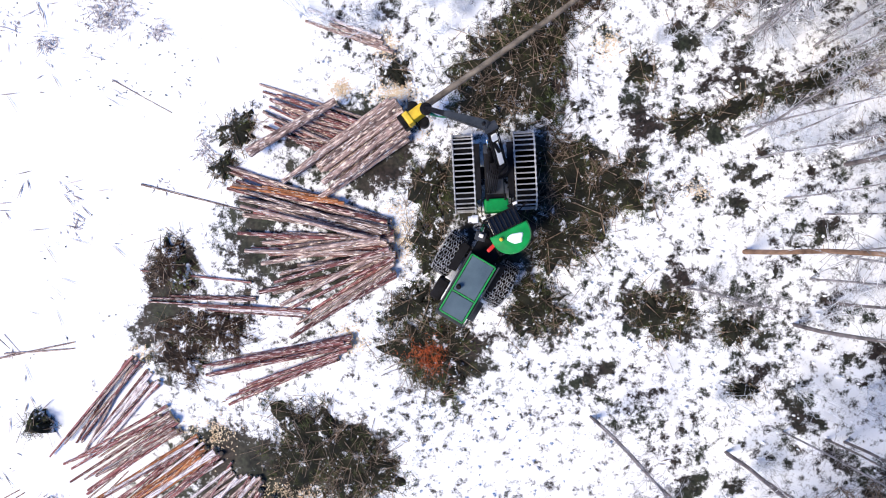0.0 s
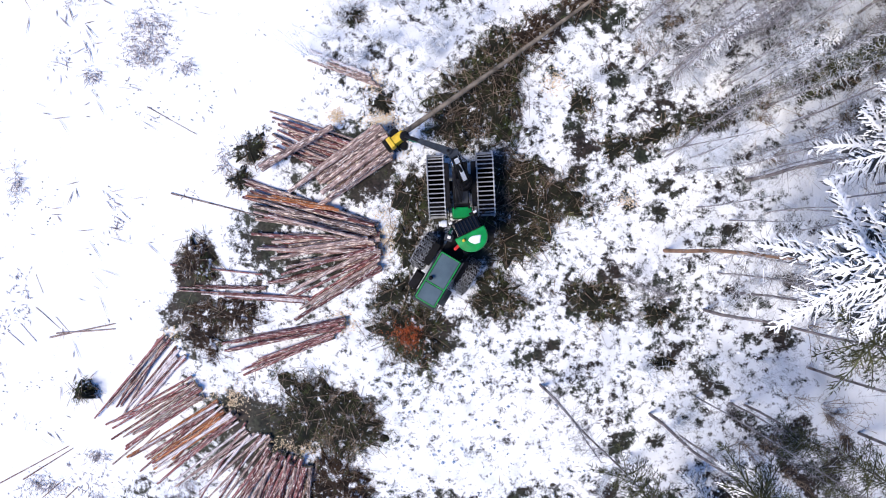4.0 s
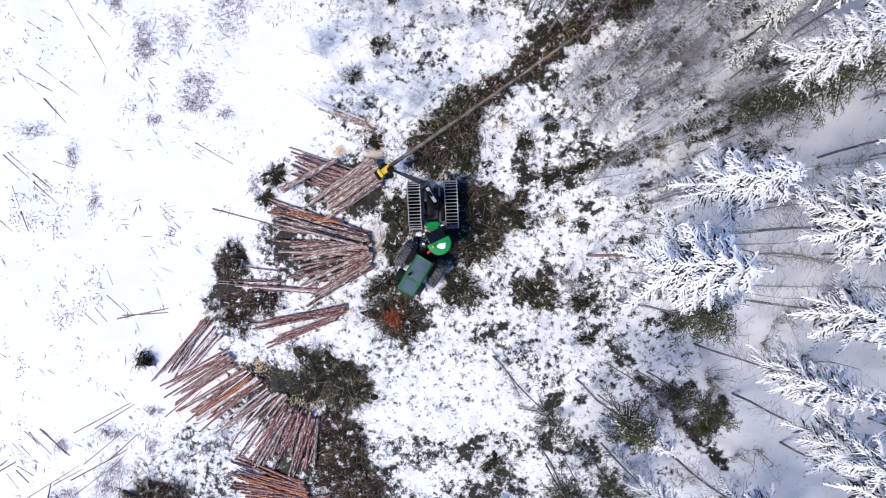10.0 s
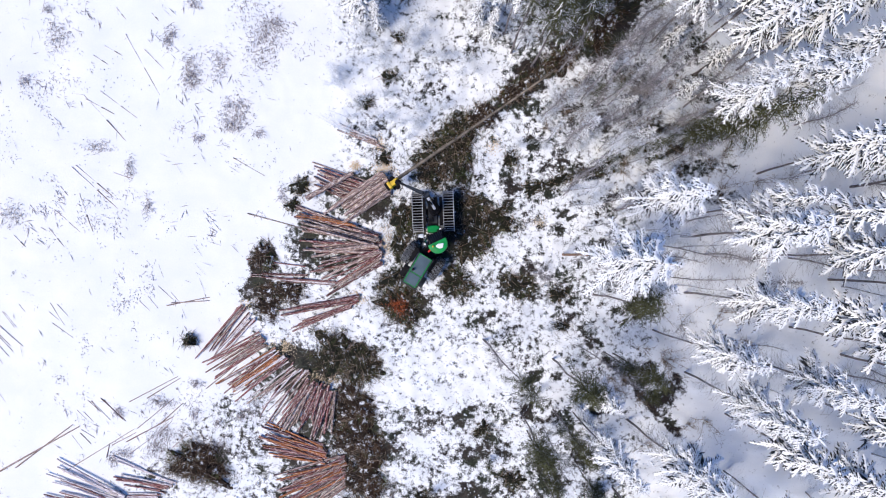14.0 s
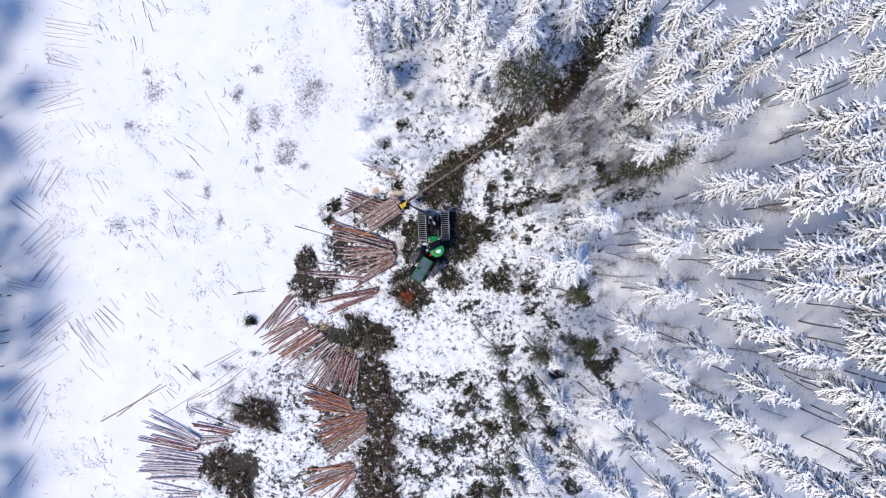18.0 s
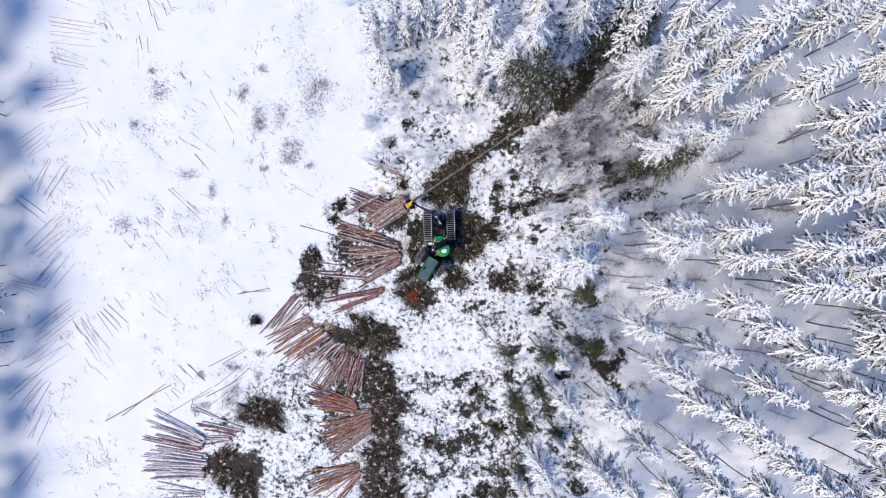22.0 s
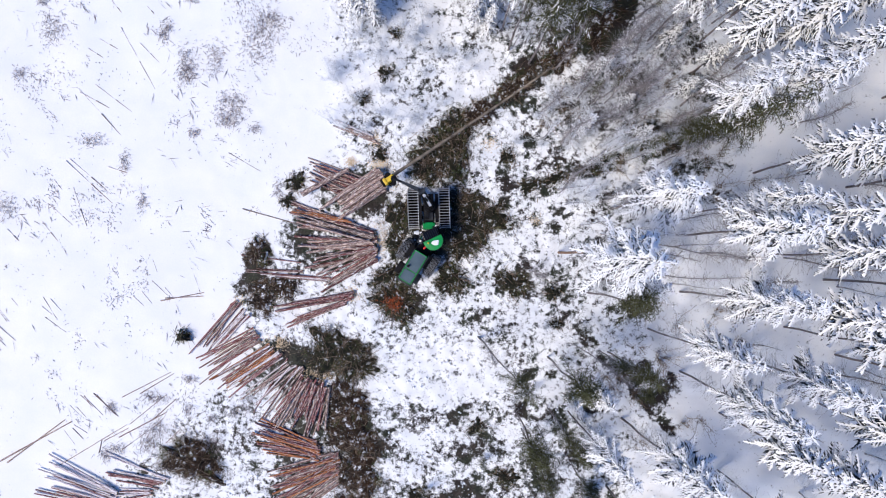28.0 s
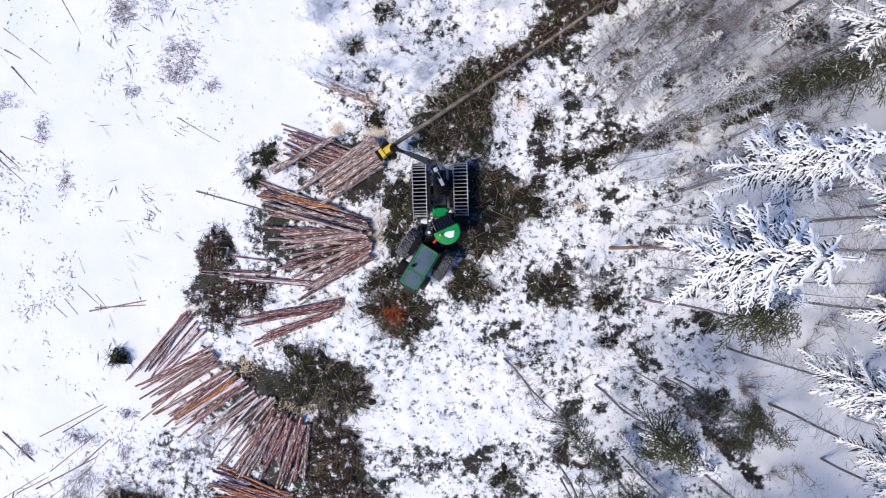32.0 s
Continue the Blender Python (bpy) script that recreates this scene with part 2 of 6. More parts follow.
def snow_over_litter(name):
    """Snow over heath: where litter lies thick on the ground, dark patches show through where fine noise passes a limit."""
    m = material(name, (0.80, 0.83, 0.88), (0.90, 0.91, 0.93), 0.35, 0.65, bump=0.5, fine=9)
    n, l = m.node_tree.nodes, m.node_tree.links
    b = n["Principled BSDF"]
    before = b.inputs["Base Color"].links[0].from_socket
    co = n.new("ShaderNodeTexCoord")
    one, two, three = n.new("ShaderNodeTexNoise"), n.new("ShaderNodeTexNoise"), n.new("ShaderNodeTexNoise")
    one.inputs["Scale"].default_value, one.inputs["Detail"].default_value, one.inputs["Roughness"].default_value = 2.3, 12, 0.76
    two.inputs["Scale"].default_value, two.inputs["Detail"].default_value = 7.0, 6
    three.inputs["Scale"].default_value, three.inputs["Detail"].default_value = 0.55, 4
    for grain in (one, two, three):
        l.new(co.outputs["Object"], grain.inputs["Vector"])
    mask = n.new("ShaderNodeMapRange")
    litter_map = n.new("ShaderNodeAttribute")
    litter_map.attribute_name = "litter"
    limit, over = n.new("ShaderNodeMapRange"), n.new("ShaderNodeMath")
    limit.inputs["From Max"].default_value = 1.0
    limit.inputs["To Min"].default_value, limit.inputs["To Max"].default_value = 0.30, 0.63
    over.operation = "SUBTRACT"
    l.new(litter_map.outputs["Fac"], limit.inputs["Value"])
    l.new(limit.outputs[0], over.inputs[0])
    l.new(one.outputs["Fac"], over.inputs[1])
    mask.inputs["From Min"].default_value, mask.inputs["From Max"].default_value = -0.065, 0.03
    l.new(over.outputs[0], mask.inputs["Value"])
    tones = []
    for dark, light in (((0.005, 0.004, 0.004, 1), (0.038, 0.027, 0.023, 1)), ((0.005, 0.007, 0.005, 1), (0.034, 0.042, 0.024, 1))):
        litter = n.new("ShaderNodeValToRGB")
        litter.color_ramp.elements[0].position, litter.color_ramp.elements[1].position = 0.35, 0.7
        litter.color_ramp.elements[0].color, litter.color_ramp.elements[1].color = dark, light
        l.new(two.outputs["Fac"], litter.inputs["Fac"])
        tones.append(litter)
    mossy, heath_mix = n.new("ShaderNodeMapRange"), n.new("ShaderNodeMix")
    mossy.inputs["From Min"].default_value, mossy.inputs["From Max"].default_value = 0.42, 0.58
    l.new(three.outputs["Fac"], mossy.inputs["Value"])
    heath_mix.data_type = "RGBA"
    l.new(mossy.outputs[0], heath_mix.inputs[0])
    l.new(tones[0].outputs["Color"], heath_mix.inputs[6])
    l.new(tones[1].outputs["Color"], heath_mix.inputs[7])
    mix = n.new("ShaderNodeMix")
    mix.data_type = "RGBA"
    l.new(mask.outputs[0], mix.inputs[0])
    l.new(before, mix.inputs[6])
    l.new(heath_mix.outputs[2], mix.inputs[7])
    l.new(mix.outputs[2], b.inputs["Base Color"])
    return m


SNOW_GROUND = snow_over_litter("snow_over_heath")

# ---- building tools ----
RNG = np.random.default_rng(7)


def thing(name, x, y, z, turn, label, category, group=""):
    ob = new(name)
    ob.empty_display_size = 0.2
    ob.matrix_basis = pose(x, y, z, 0, 0, turn)
    return tagged(ob, label, category, group)


def part(name, bm, mat, parent, label="", kind="", smooth=False):
    """Links a bmesh as one mesh object under a thing or under a part."""
    me = bpy.data.meshes.new(name)
    bm.to_mesh(me)
    bm.free()
    me.materials.append(mat)
    if smooth:
        me.polygons.foreach_set("use_smooth", [True] * len(me.polygons))
    ob = new(name, me)
    ob.parent = parent
    return tagged(ob, label, kind=kind)


def array_mesh(name, verts, faces, mat, smooth=False):
    me = bpy.data.meshes.new(name)
    me.from_pydata(np.asarray(verts).tolist(), [], np.asarray(faces).tolist())
    me.materials.append(mat)
    if smooth:
        me.polygons.foreach_set("use_smooth", [True] * len(me.polygons))
    return me


def mesh_part(name, me, parent, label="", kind=""):
    ob = new(name, me)
    ob.parent = parent
    return tagged(ob, label, kind=kind)


def rods(a, b, ra, rb, sides=3):
    """Tapered rods from points a to points b, as arrays of vertices and triangles."""
    a, b = np.asarray(a, float), np.asarray(b, float)
    n = len(a)
    ra, rb = np.broadcast_to(ra, n).astype(float), np.broadcast_to(rb, n).astype(float)
    d = b - a
    d /= np.maximum(np.linalg.norm(d, axis=1, keepdims=True), 1e-6)
    ref = np.where(np.abs(d[:, 2:3]) > 0.9, [[1.0, 0, 0]], [[0, 0, 1.0]])
    u = np.cross(d, ref)
    u /= np.maximum(np.linalg.norm(u, axis=1, keepdims=True), 1e-6)
    v = np.cross(d, u)
    ang = np.arange(sides) * 2 * np.pi / sides
    ring = np.cos(ang)[None, :, None] * u[:, None] + np.sin(ang)[None, :, None] * v[:, None]
    verts = np.concatenate([a[:, None] + ring * ra[:, None, None], b[:, None] + ring * rb[:, None, None]], 1)
    i = np.arange(sides)
    j = (i + 1) % sides
    quad = np.concatenate([np.stack([i, j, j + sides], 1), np.stack([i, j + sides, i + sides], 1)])
    faces = quad[None] + (np.arange(n) * 2 * sides)[:, None, None]
    return verts.reshape(-1, 3), faces.reshape(-1, 3)


def blades(a, b, w, lift=0.0):
    """Narrow pointed leaves from a to b, ridged along the rib, widest near the middle."""
    a, b = np.asarray(a, float), np.asarray(b, float)
    n = len(a)
    d = b - a
    side = np.cross(d, [0, 0, 1.0])
    side /= np.maximum(np.linalg.norm(side, axis=1, keepdims=True), 1e-6)
    m = a + d * 0.42
    w = np.broadcast_to(w, n)[:, None]
    up = np.array([0, 0, 1.0]) * np.broadcast_to(lift, n)[:, None]
    verts = np.stack([a, m - side * w - up, b, m + side * w - up], 1)
    tri = np.array([[0, 1, 2], [0, 2, 3]])
    faces = tri[None] + (np.arange(n) * 4)[:, None, None]
    return verts.reshape(-1, 3), faces.reshape(-1, 3)


def snow_pads(a, b, w, rise):
    """Small pillow-shaped pads of snow from a to b, humped in the middle, blunt at the ends."""
    a, b = np.asarray(a, float), np.asarray(b, float)
    n = len(a)
    d = b - a
    side = np.cross(d, [0, 0, 1.0])
    side /= np.maximum(np.linalg.norm(side, axis=1, keepdims=True), 1e-6)
    w = np.broadcast_to(w, n)[:, None]
    side = side * w
    top = np.array([0, 0, 1.0]) * np.broadcast_to(rise, n)[:, None]
    verts = np.stack([a - side * 0.85 - top * 0.4, b - side * 0.6 - top * 0.4, b + side * 0.7 - top * 0.4, a + side * 0.75 - top * 0.4, a * 0.55 + b * 0.45 + top], 1)
    tri = np.array([[0, 1, 4], [1, 2, 4], [2, 3, 4], [3, 0, 4]])
    faces = tri[None] + (np.arange(n) * 5)[:, None, None]
    return verts.reshape(-1, 3), faces.reshape(-1, 3)


def tube(points, radii, sides=8):
    """One connected round skin along points, with a radius at each."""
    p = np.array([tuple(q) for q in points], float)
    r = np.broadcast_to(radii, len(p)).astype(float)
    d = np.gradient(p, axis=0)
    d /= np.maximum(np.linalg.norm(d, axis=1, keepdims=True), 1e-6)
    ref = np.array([1.0, 0, 0]) if abs(d[0, 2]) > 0.8 else np.array([0, 0, 1.0])
    u = np.cross(d, ref)
    u /= np.maximum(np.linalg.norm(u, axis=1, keepdims=True), 1e-6)
    v = np.cross(d, u)
    ang = np.arange(sides) * 2 * np.pi / sides
    ring = np.cos(ang)[None, :, None] * u[:, None] + np.sin(ang)[None, :, None] * v[:, None]
    verts = (p[:, None] + ring * r[:, None, None]).reshape(-1, 3)
    i = np.arange(sides)
    j = (i + 1) % sides
    quad = np.concatenate([np.stack([i, j, j + sides], 1), np.stack([i, j + sides, i + sides], 1)])
    faces = (quad[None] + (np.arange(len(p) - 1) * sides)[:, None, None]).reshape(-1, 3)
    caps = [[0, k + 1, k] for k in range(1, sides - 1)] + [[len(verts) - sides, len(verts) - sides + k, len(verts) - sides + k + 1] for k in range(1, sides - 1)]
    return verts, np.concatenate([faces, np.array(caps)])


def joined(*pieces):
    verts, faces, k = [], [], 0
    for v, f in pieces:
        verts.append(v)
        faces.append(f + k)
        k += len(v)
    return np.concatenate(verts), np.concatenate(faces)


# ---- the ground: one sheet of snow, fine in the middle, reaching far out ----
EDGE = [(-90, -70), (-27, -27), (-25, -20), (-18, -14), (-14, -10), (-12.5, -6), (-11.5, -3), (-9.5, 1), (-7, 4), (-5.5, 8), (-6, 15), (-8, 27), (-11, 70)]


def edge_x(y):
    """Where the open clearing ends, seen from the west, at each y."""
    return np.interp(y, [p[1] for p in EDGE], [p[0] for p in EDGE])


def ground_z(x, y):
    x, y = np.asarray(x, float), np.asarray(y, float)
    z = 0.10 * np.sin(x * 0.21 + 1.0) * np.cos(y * 0.17) + 0.018 * np.sin(x * 0.83 + y * 0.61) + 0.010 * np.cos(y * 1.7 - x * 0.9)
    return z - 0.05


def axis(reach, fine, step, low, high, dense):
    """Grid lines: dense between low and high, coarser out to fine, then ever wider apart."""
    a = np.concatenate([np.arange(-fine, low - 0.01, step), np.arange(low, high, dense), np.arange(high, fine + step / 2, step)])
    far = fine + (np.linspace(0.05, 1, 14) ** 2.5) * (reach - fine)
    return np.concatenate([-far[::-1], a, far])


gx, gy = axis(1500, 50, 0.6, -13.0, 20.0, 0.21), axis(1500, 32, 0.6, -25.0, 19.0, 0.21)
mx, my = np.meshgrid(gx, gy)
mz = ground_z(mx, my)
lumps = np.array([noise.noise(Vector((x * 1.3, y * 1.3, 3.0))) + 0.9 * abs(noise.noise(Vector((x * 2.3, y * 2.3, 9.0)))) if abs(x) < 51 and abs(y) < 33 else 0.0 for x, y in zip(mx.ravel(), my.ravel())]).reshape(mx.shape)
rugged = np.clip((mx - edge_x(my)) / 2.0, 0.2, 1.0) * np.clip((40 - mx) / 8, 0.2, 1) * np.where(mx > 17, 0.7, 1)
near = (np.abs(mx) < 51) & (np.abs(my) < 33)
mz = mz + np.where(near, 0.115 * lumps * rugged, 0)
# soft drifts and mounds between the trunks of the stand
drifts = np.array([max(0.0, noise.noise(Vector((x * 0.42, y * 0.42, 14.0)))) + 0.5 * max(0.0, noise.noise(Vector((x * 0.95, y * 0.95, 17.0)))) if 11 < x < 50 and abs(y) < 33 else 0.0 for x, y in zip(mx.ravel(), my.ravel())]).reshape(mx.shape)
mz = mz + 0.5 * drifts * np.clip((mx - 12) / 4, 0, 1)
cols = len(gx)
idx = np.arange(len(gx) * len(gy)).reshape(mx.shape)
quads = np.stack([idx[:-1, :-1], idx[:-1, 1:], idx[1:, 1:], idx[1:, :-1]], -1).reshape(-1, 4)
ground = new("ground", array_mesh("ground", np.stack([mx, my, mz], -1).reshape(-1, 3), quads, SNOW_GROUND, True))
tagged(ground, "uneven white snow over a felled forest clearing", "ground", kind="structure")

# thin snow over heath where the machine and the shade of the stand have kept it sparse
def density(x, y):
    """How thick the undergrowth stands, 0 to 1."""
    inside = np.clip((x - edge_x(y)) / 1.6, 0, 1)
    forest = np.clip((21.0 - x) / 6.0, 0.32, 1)
    open_patch = 1 - 0.22 * np.exp(-(((x - 1.8) / 1.8) ** 2 + ((y + 8.6) / 2.0) ** 2))
    furrow = np.where((y < -9) & (x > -2) & (x < 9), 0.9 + 0.30 * np.sin(y * 2.1 + 0.9 * np.sin(x * 0.7) + 0.8 * np.sin(x * 1.9 + y)), 1.0)
    south = 1 + 0.55 * np.clip((-y - 9.5) / 3.0, 0, 1) * np.clip((12 - x) / 3.0, 0, 1) * np.clip((x + 3.0) / 1.0, 0, 1)
    rim = 1 + 0.15 * np.exp(-((x - 12.5) / 3.2) ** 2)
    glade = 1 + 0.35 * np.exp(-((x - 10.5) / 4.0) ** 2 - ((y - 11.0) / 3.5) ** 2)
    return inside * forest * open_patch * furrow * south * rim * glade


STRIPS = [(12.4, 5.3, 15.6, 6.6, 0.38), (14.2, 4.2, 15.7, 4.8, 0.27), (11.4, 2.5, 13.4, 3.9, 0.15), (9.5, 6.0, 11.4, 7.8, 0.34), (15.6, 6.4, 19.0, 7.7, 0.5), (15.5, 8.4, 25.5, 10.2, 0.6),
          (14.0, -7.0, 19.0, -12.0, 0.5), (11.5, 4.8, 15.5, 8.4, 0.3)]
# the dark skid trail along which the stems were drawn out of the stand
TRAIL = [(3.0, 7.9, 7.2, 11.0, 0.75), (7.2, 11.0, 12.4, 14.7, 0.95), (12.4, 14.7, 18.4, 22.0, 1.5)]


def off_trail(x, y):
    """Distance from the skid trail."""
    best = 99.0
    for ax, ay, bx, by, wide in TRAIL:
        s = min(1, max(0, ((x - ax) * (bx - ax) + (y - ay) * (by - ay)) / ((bx - ax) ** 2 + (by - ay) ** 2)))
        best = min(best, math.hypot(x - ax - s * (bx - ax), y - ay - s * (by - ay)))
    return best


PATCHES_NORTH = [(7.1, 5.1, 0.86, 1.07), (7.2, 3.4, 0.64, 0.64), (4.7, 4.8, 0.69, 0.9), (7.5, 5.8, 0.64, 0.6), (8.8, 7.8, 0.75, 0.75), (10.3, 6.4, 0.9, 0.73), (10.1, 4.7, 0.86, 0.75), (12.0, 3.6, 0.77, 0.3), (10.7, 3.0, 0.64, 0.39),
                 (11.4, 2.6, 0.34, 0.26), (10.4, 1.8, 0.86, 0.52), (9.0, 4.1, 0.54, 0.3), (9.4, 2.4, 0.56, 0.43), (8.4, 3.1, 0.52, 0.43), (6.1, 7.9, 0.47, 0.39)]
PATCHES_SOUTH = [(5.2, -0.7, 0.43, 0.47), (7.0, -1.8, 0.56, 1.5), (8.2, -2.1, 1.12, 1.12), (8.5, -1.0, 0.54, 0.43), (8.9, -3.1, 0.9, 0.54), (10.6, -2.7, 0.86, 0.64), (11.9, -3.1, 0.64, 0.43), (11.0, -4.9, 0.77, 0.43), (11.8, -4.1, 0.56, 0.3),
                 (13.2, -6.0, 0.9, 0.43), (13.0, -5.2, 0.54, 0.32), (10.6, -1.3, 0.64, 0.3), (9.3, -7.2, 0.99, 0.3), (9.0, -8.4, 0.9, 0.56), (10.7, -8.4, 0.56, 0.43), (15.0, -7.9, 0.34, 0.32), (16.0, -8.1, 0.56, 0.56), (15.5, -2.2, 0.69, 0.26),
                 (6.1, -4.1, 0.43, 0.26), (7.6, -5.1, 0.43, 0.21)]
TRAMPLED = [(3.0, 6.9, 2.3, 2.2), (5.0, 2.2, 2.3, 2.2), (3.4, -1.9, 1.5, 1.6), (0.4, -3.4, 2.2, 1.7), (0.2, 2.0, 1.2, 2.2), (2.0, 2.0, 2.6, 4.6), (-4.0, -7.4, 2.8, 1.9), (-9.3, -3.0, 2.8, 1.8), (-10.0, -0.6, 1.3, 1.4),
            (-3.2, -13.5, 1.7, 5.5), (-3.0, -22.0, 2.2, 5.0), (-14.3, -15.2, 2.6, 1.8), (-17.0, -20.5, 3.4, 2.6), (-5.2, 0.6, 3.8, 2.6), (-3.6, 4.0, 3.2, 2.4), (-8.0, -8.5, 3.8, 2.6), (-6.2, -14.0, 3.4, 4.0),
            (5.3, 9.8, 1.6, 1.3), (8.2, 12.2, 2.2, 1.5), (11.6, 14.8, 2.4, 1.6)]
fx, fy = mx.ravel(), my.ravel()
patchy = np.array([noise.noise(Vector((a * 0.30, b * 0.30, 21.0))) + 0.5 * noise.noise(Vector((a * 0.9, b * 0.9, 27.0))) if abs(a) < 40 and abs(b) < 34 else 0.0 for a, b in zip(fx, fy)])
clumps = np.array([noise.noise(Vector((a * 0.75, b * 0.75, 4.0))) if abs(a) < 40 and abs(b) < 34 else 0.0 for a, b in zip(fx, fy)])
cover = density(fx, fy) * (0.365 + 0.20 * patchy + 0.50 * np.clip(clumps - 0.16, 0, 0.35))
# dark, half-bare ground under the trees at the rim of the stand
PATCHES_RIM = [(16.5, -8.1, 1.4, 1.2), (17.8, -9.9, 1.2, 1.0), (14.9, -18.4, 1.4, 1.9), (13.2, -16.8, 1.1, 1.4), (15.4, -20.9, 1.2, 1.1), (12.6, -14.0, 1.1, 1.0), (10.4, -16.0, 1.2, 1.6), (9.7, -21.1, 1.7, 1.3), (7.2, -21.5, 1.4, 1.0),
               (18.8, -8.8, 1.0, 0.9), (15.6, -3.9, 1.4, 0.9), (10.9, -4.3, 0.7, 0.4), (11.2, -11.5, 1.2, 1.0), (13.4, -10.4, 1.4, 0.8), (8.9, -18.6, 1.2, 1.2)]
for cx, cy, rx, ry in PATCHES_NORTH + PATCHES_SOUTH + PATCHES_RIM:
    q = ((fx - cx) / rx) ** 2 + ((fy - cy) / ry) ** 2
    cover = np.maximum(cover, np.clip(1.5 - q, 0, 1) * (0.70 + 0.4 * clumps))
for cx, cy, rx, ry in TRAMPLED:
    q = ((fx - cx) / rx) ** 2 + ((fy - cy) / ry) ** 2
    cover = np.maximum(cover, np.clip(1.25 - q, 0, 1) * (0.84 + 0.72 * patchy))
for cx, cy, rx, ry in [(-10.5, -17.5, 6.5, 6.5), (4.6, -18.6, 6.6, 6.4), (11.5, -15.0, 2.5, 8.0)]:
    q = ((fx - cx) / rx) ** 2 + ((fy - cy) / ry) ** 2
    cover = np.maximum(cover, np.clip(1.3 - q, 0, 1) * (0.48 + 0.30 * patchy + 0.45 * clumps))
for cx, cy, rx, ry in [(15.0, 12.0, 3.0, 2.2), (12.6, 9.2, 2.6, 1.5), (18.5, 14.6, 2.6, 2.2), (20.5, 11.6, 3.0, 1.3), (16.5, 9.6, 2.5, 1.4), (17.5, 5.6, 2.6, 0.7), (20.5, 6.2, 2.6, 0.8), (15.0, 4.6, 1.8, 0.6), (16.5, 1.2, 2.0, 0.6), (21.5, 4.2, 2.0, 0.6), (16.0, -1.2, 1.8, 0.6)]:
    q = ((fx - cx) / rx) ** 2 + ((fy - cy) / ry) ** 2
    cover = np.maximum(cover, np.clip(1.3 - q, 0, 1) * (0.60 + 0.30 * patchy + 0.35 * clumps))
for ax, ay, bx, by, wide in STRIPS:
    s = np.clip(((fx - ax) * (bx - ax) + (fy - ay) * (by - ay)) / ((bx - ax) ** 2 + (by - ay) ** 2), 0, 1)
    q = np.hypot(fx - ax - s * (bx - ax), fy - ay - s * (by - ay)) / wide
    cover = np.maximum(cover, np.clip(1.35 - q, 0, 1) * (0.78 + 0.5 * patchy + 0.4 * clumps))
for ax, ay, bx, by, wide in TRAIL:
    s = np.clip(((fx - ax) * (bx - ax) + (fy - ay) * (by - ay)) / ((bx - ax) ** 2 + (by - ay) ** 2), 0, 1)
    q = np.hypot(fx - ax - s * (bx - ax), fy - ay - s * (by - ay)) / (wide * (1 + 0.5 * patchy))
    cover = np.maximum(cover, np.clip(1.6 - q, 0, 1) * (0.86 + 0.9 * patchy + 0.5 * clumps))
cover[(np.abs(fx) > 39) | (np.abs(fy) > 33)] = 0
ground.data.attributes.new("litter", "FLOAT", "POINT").data.foreach_set("value", np.clip(cover, 0, 1).astype(np.float32))

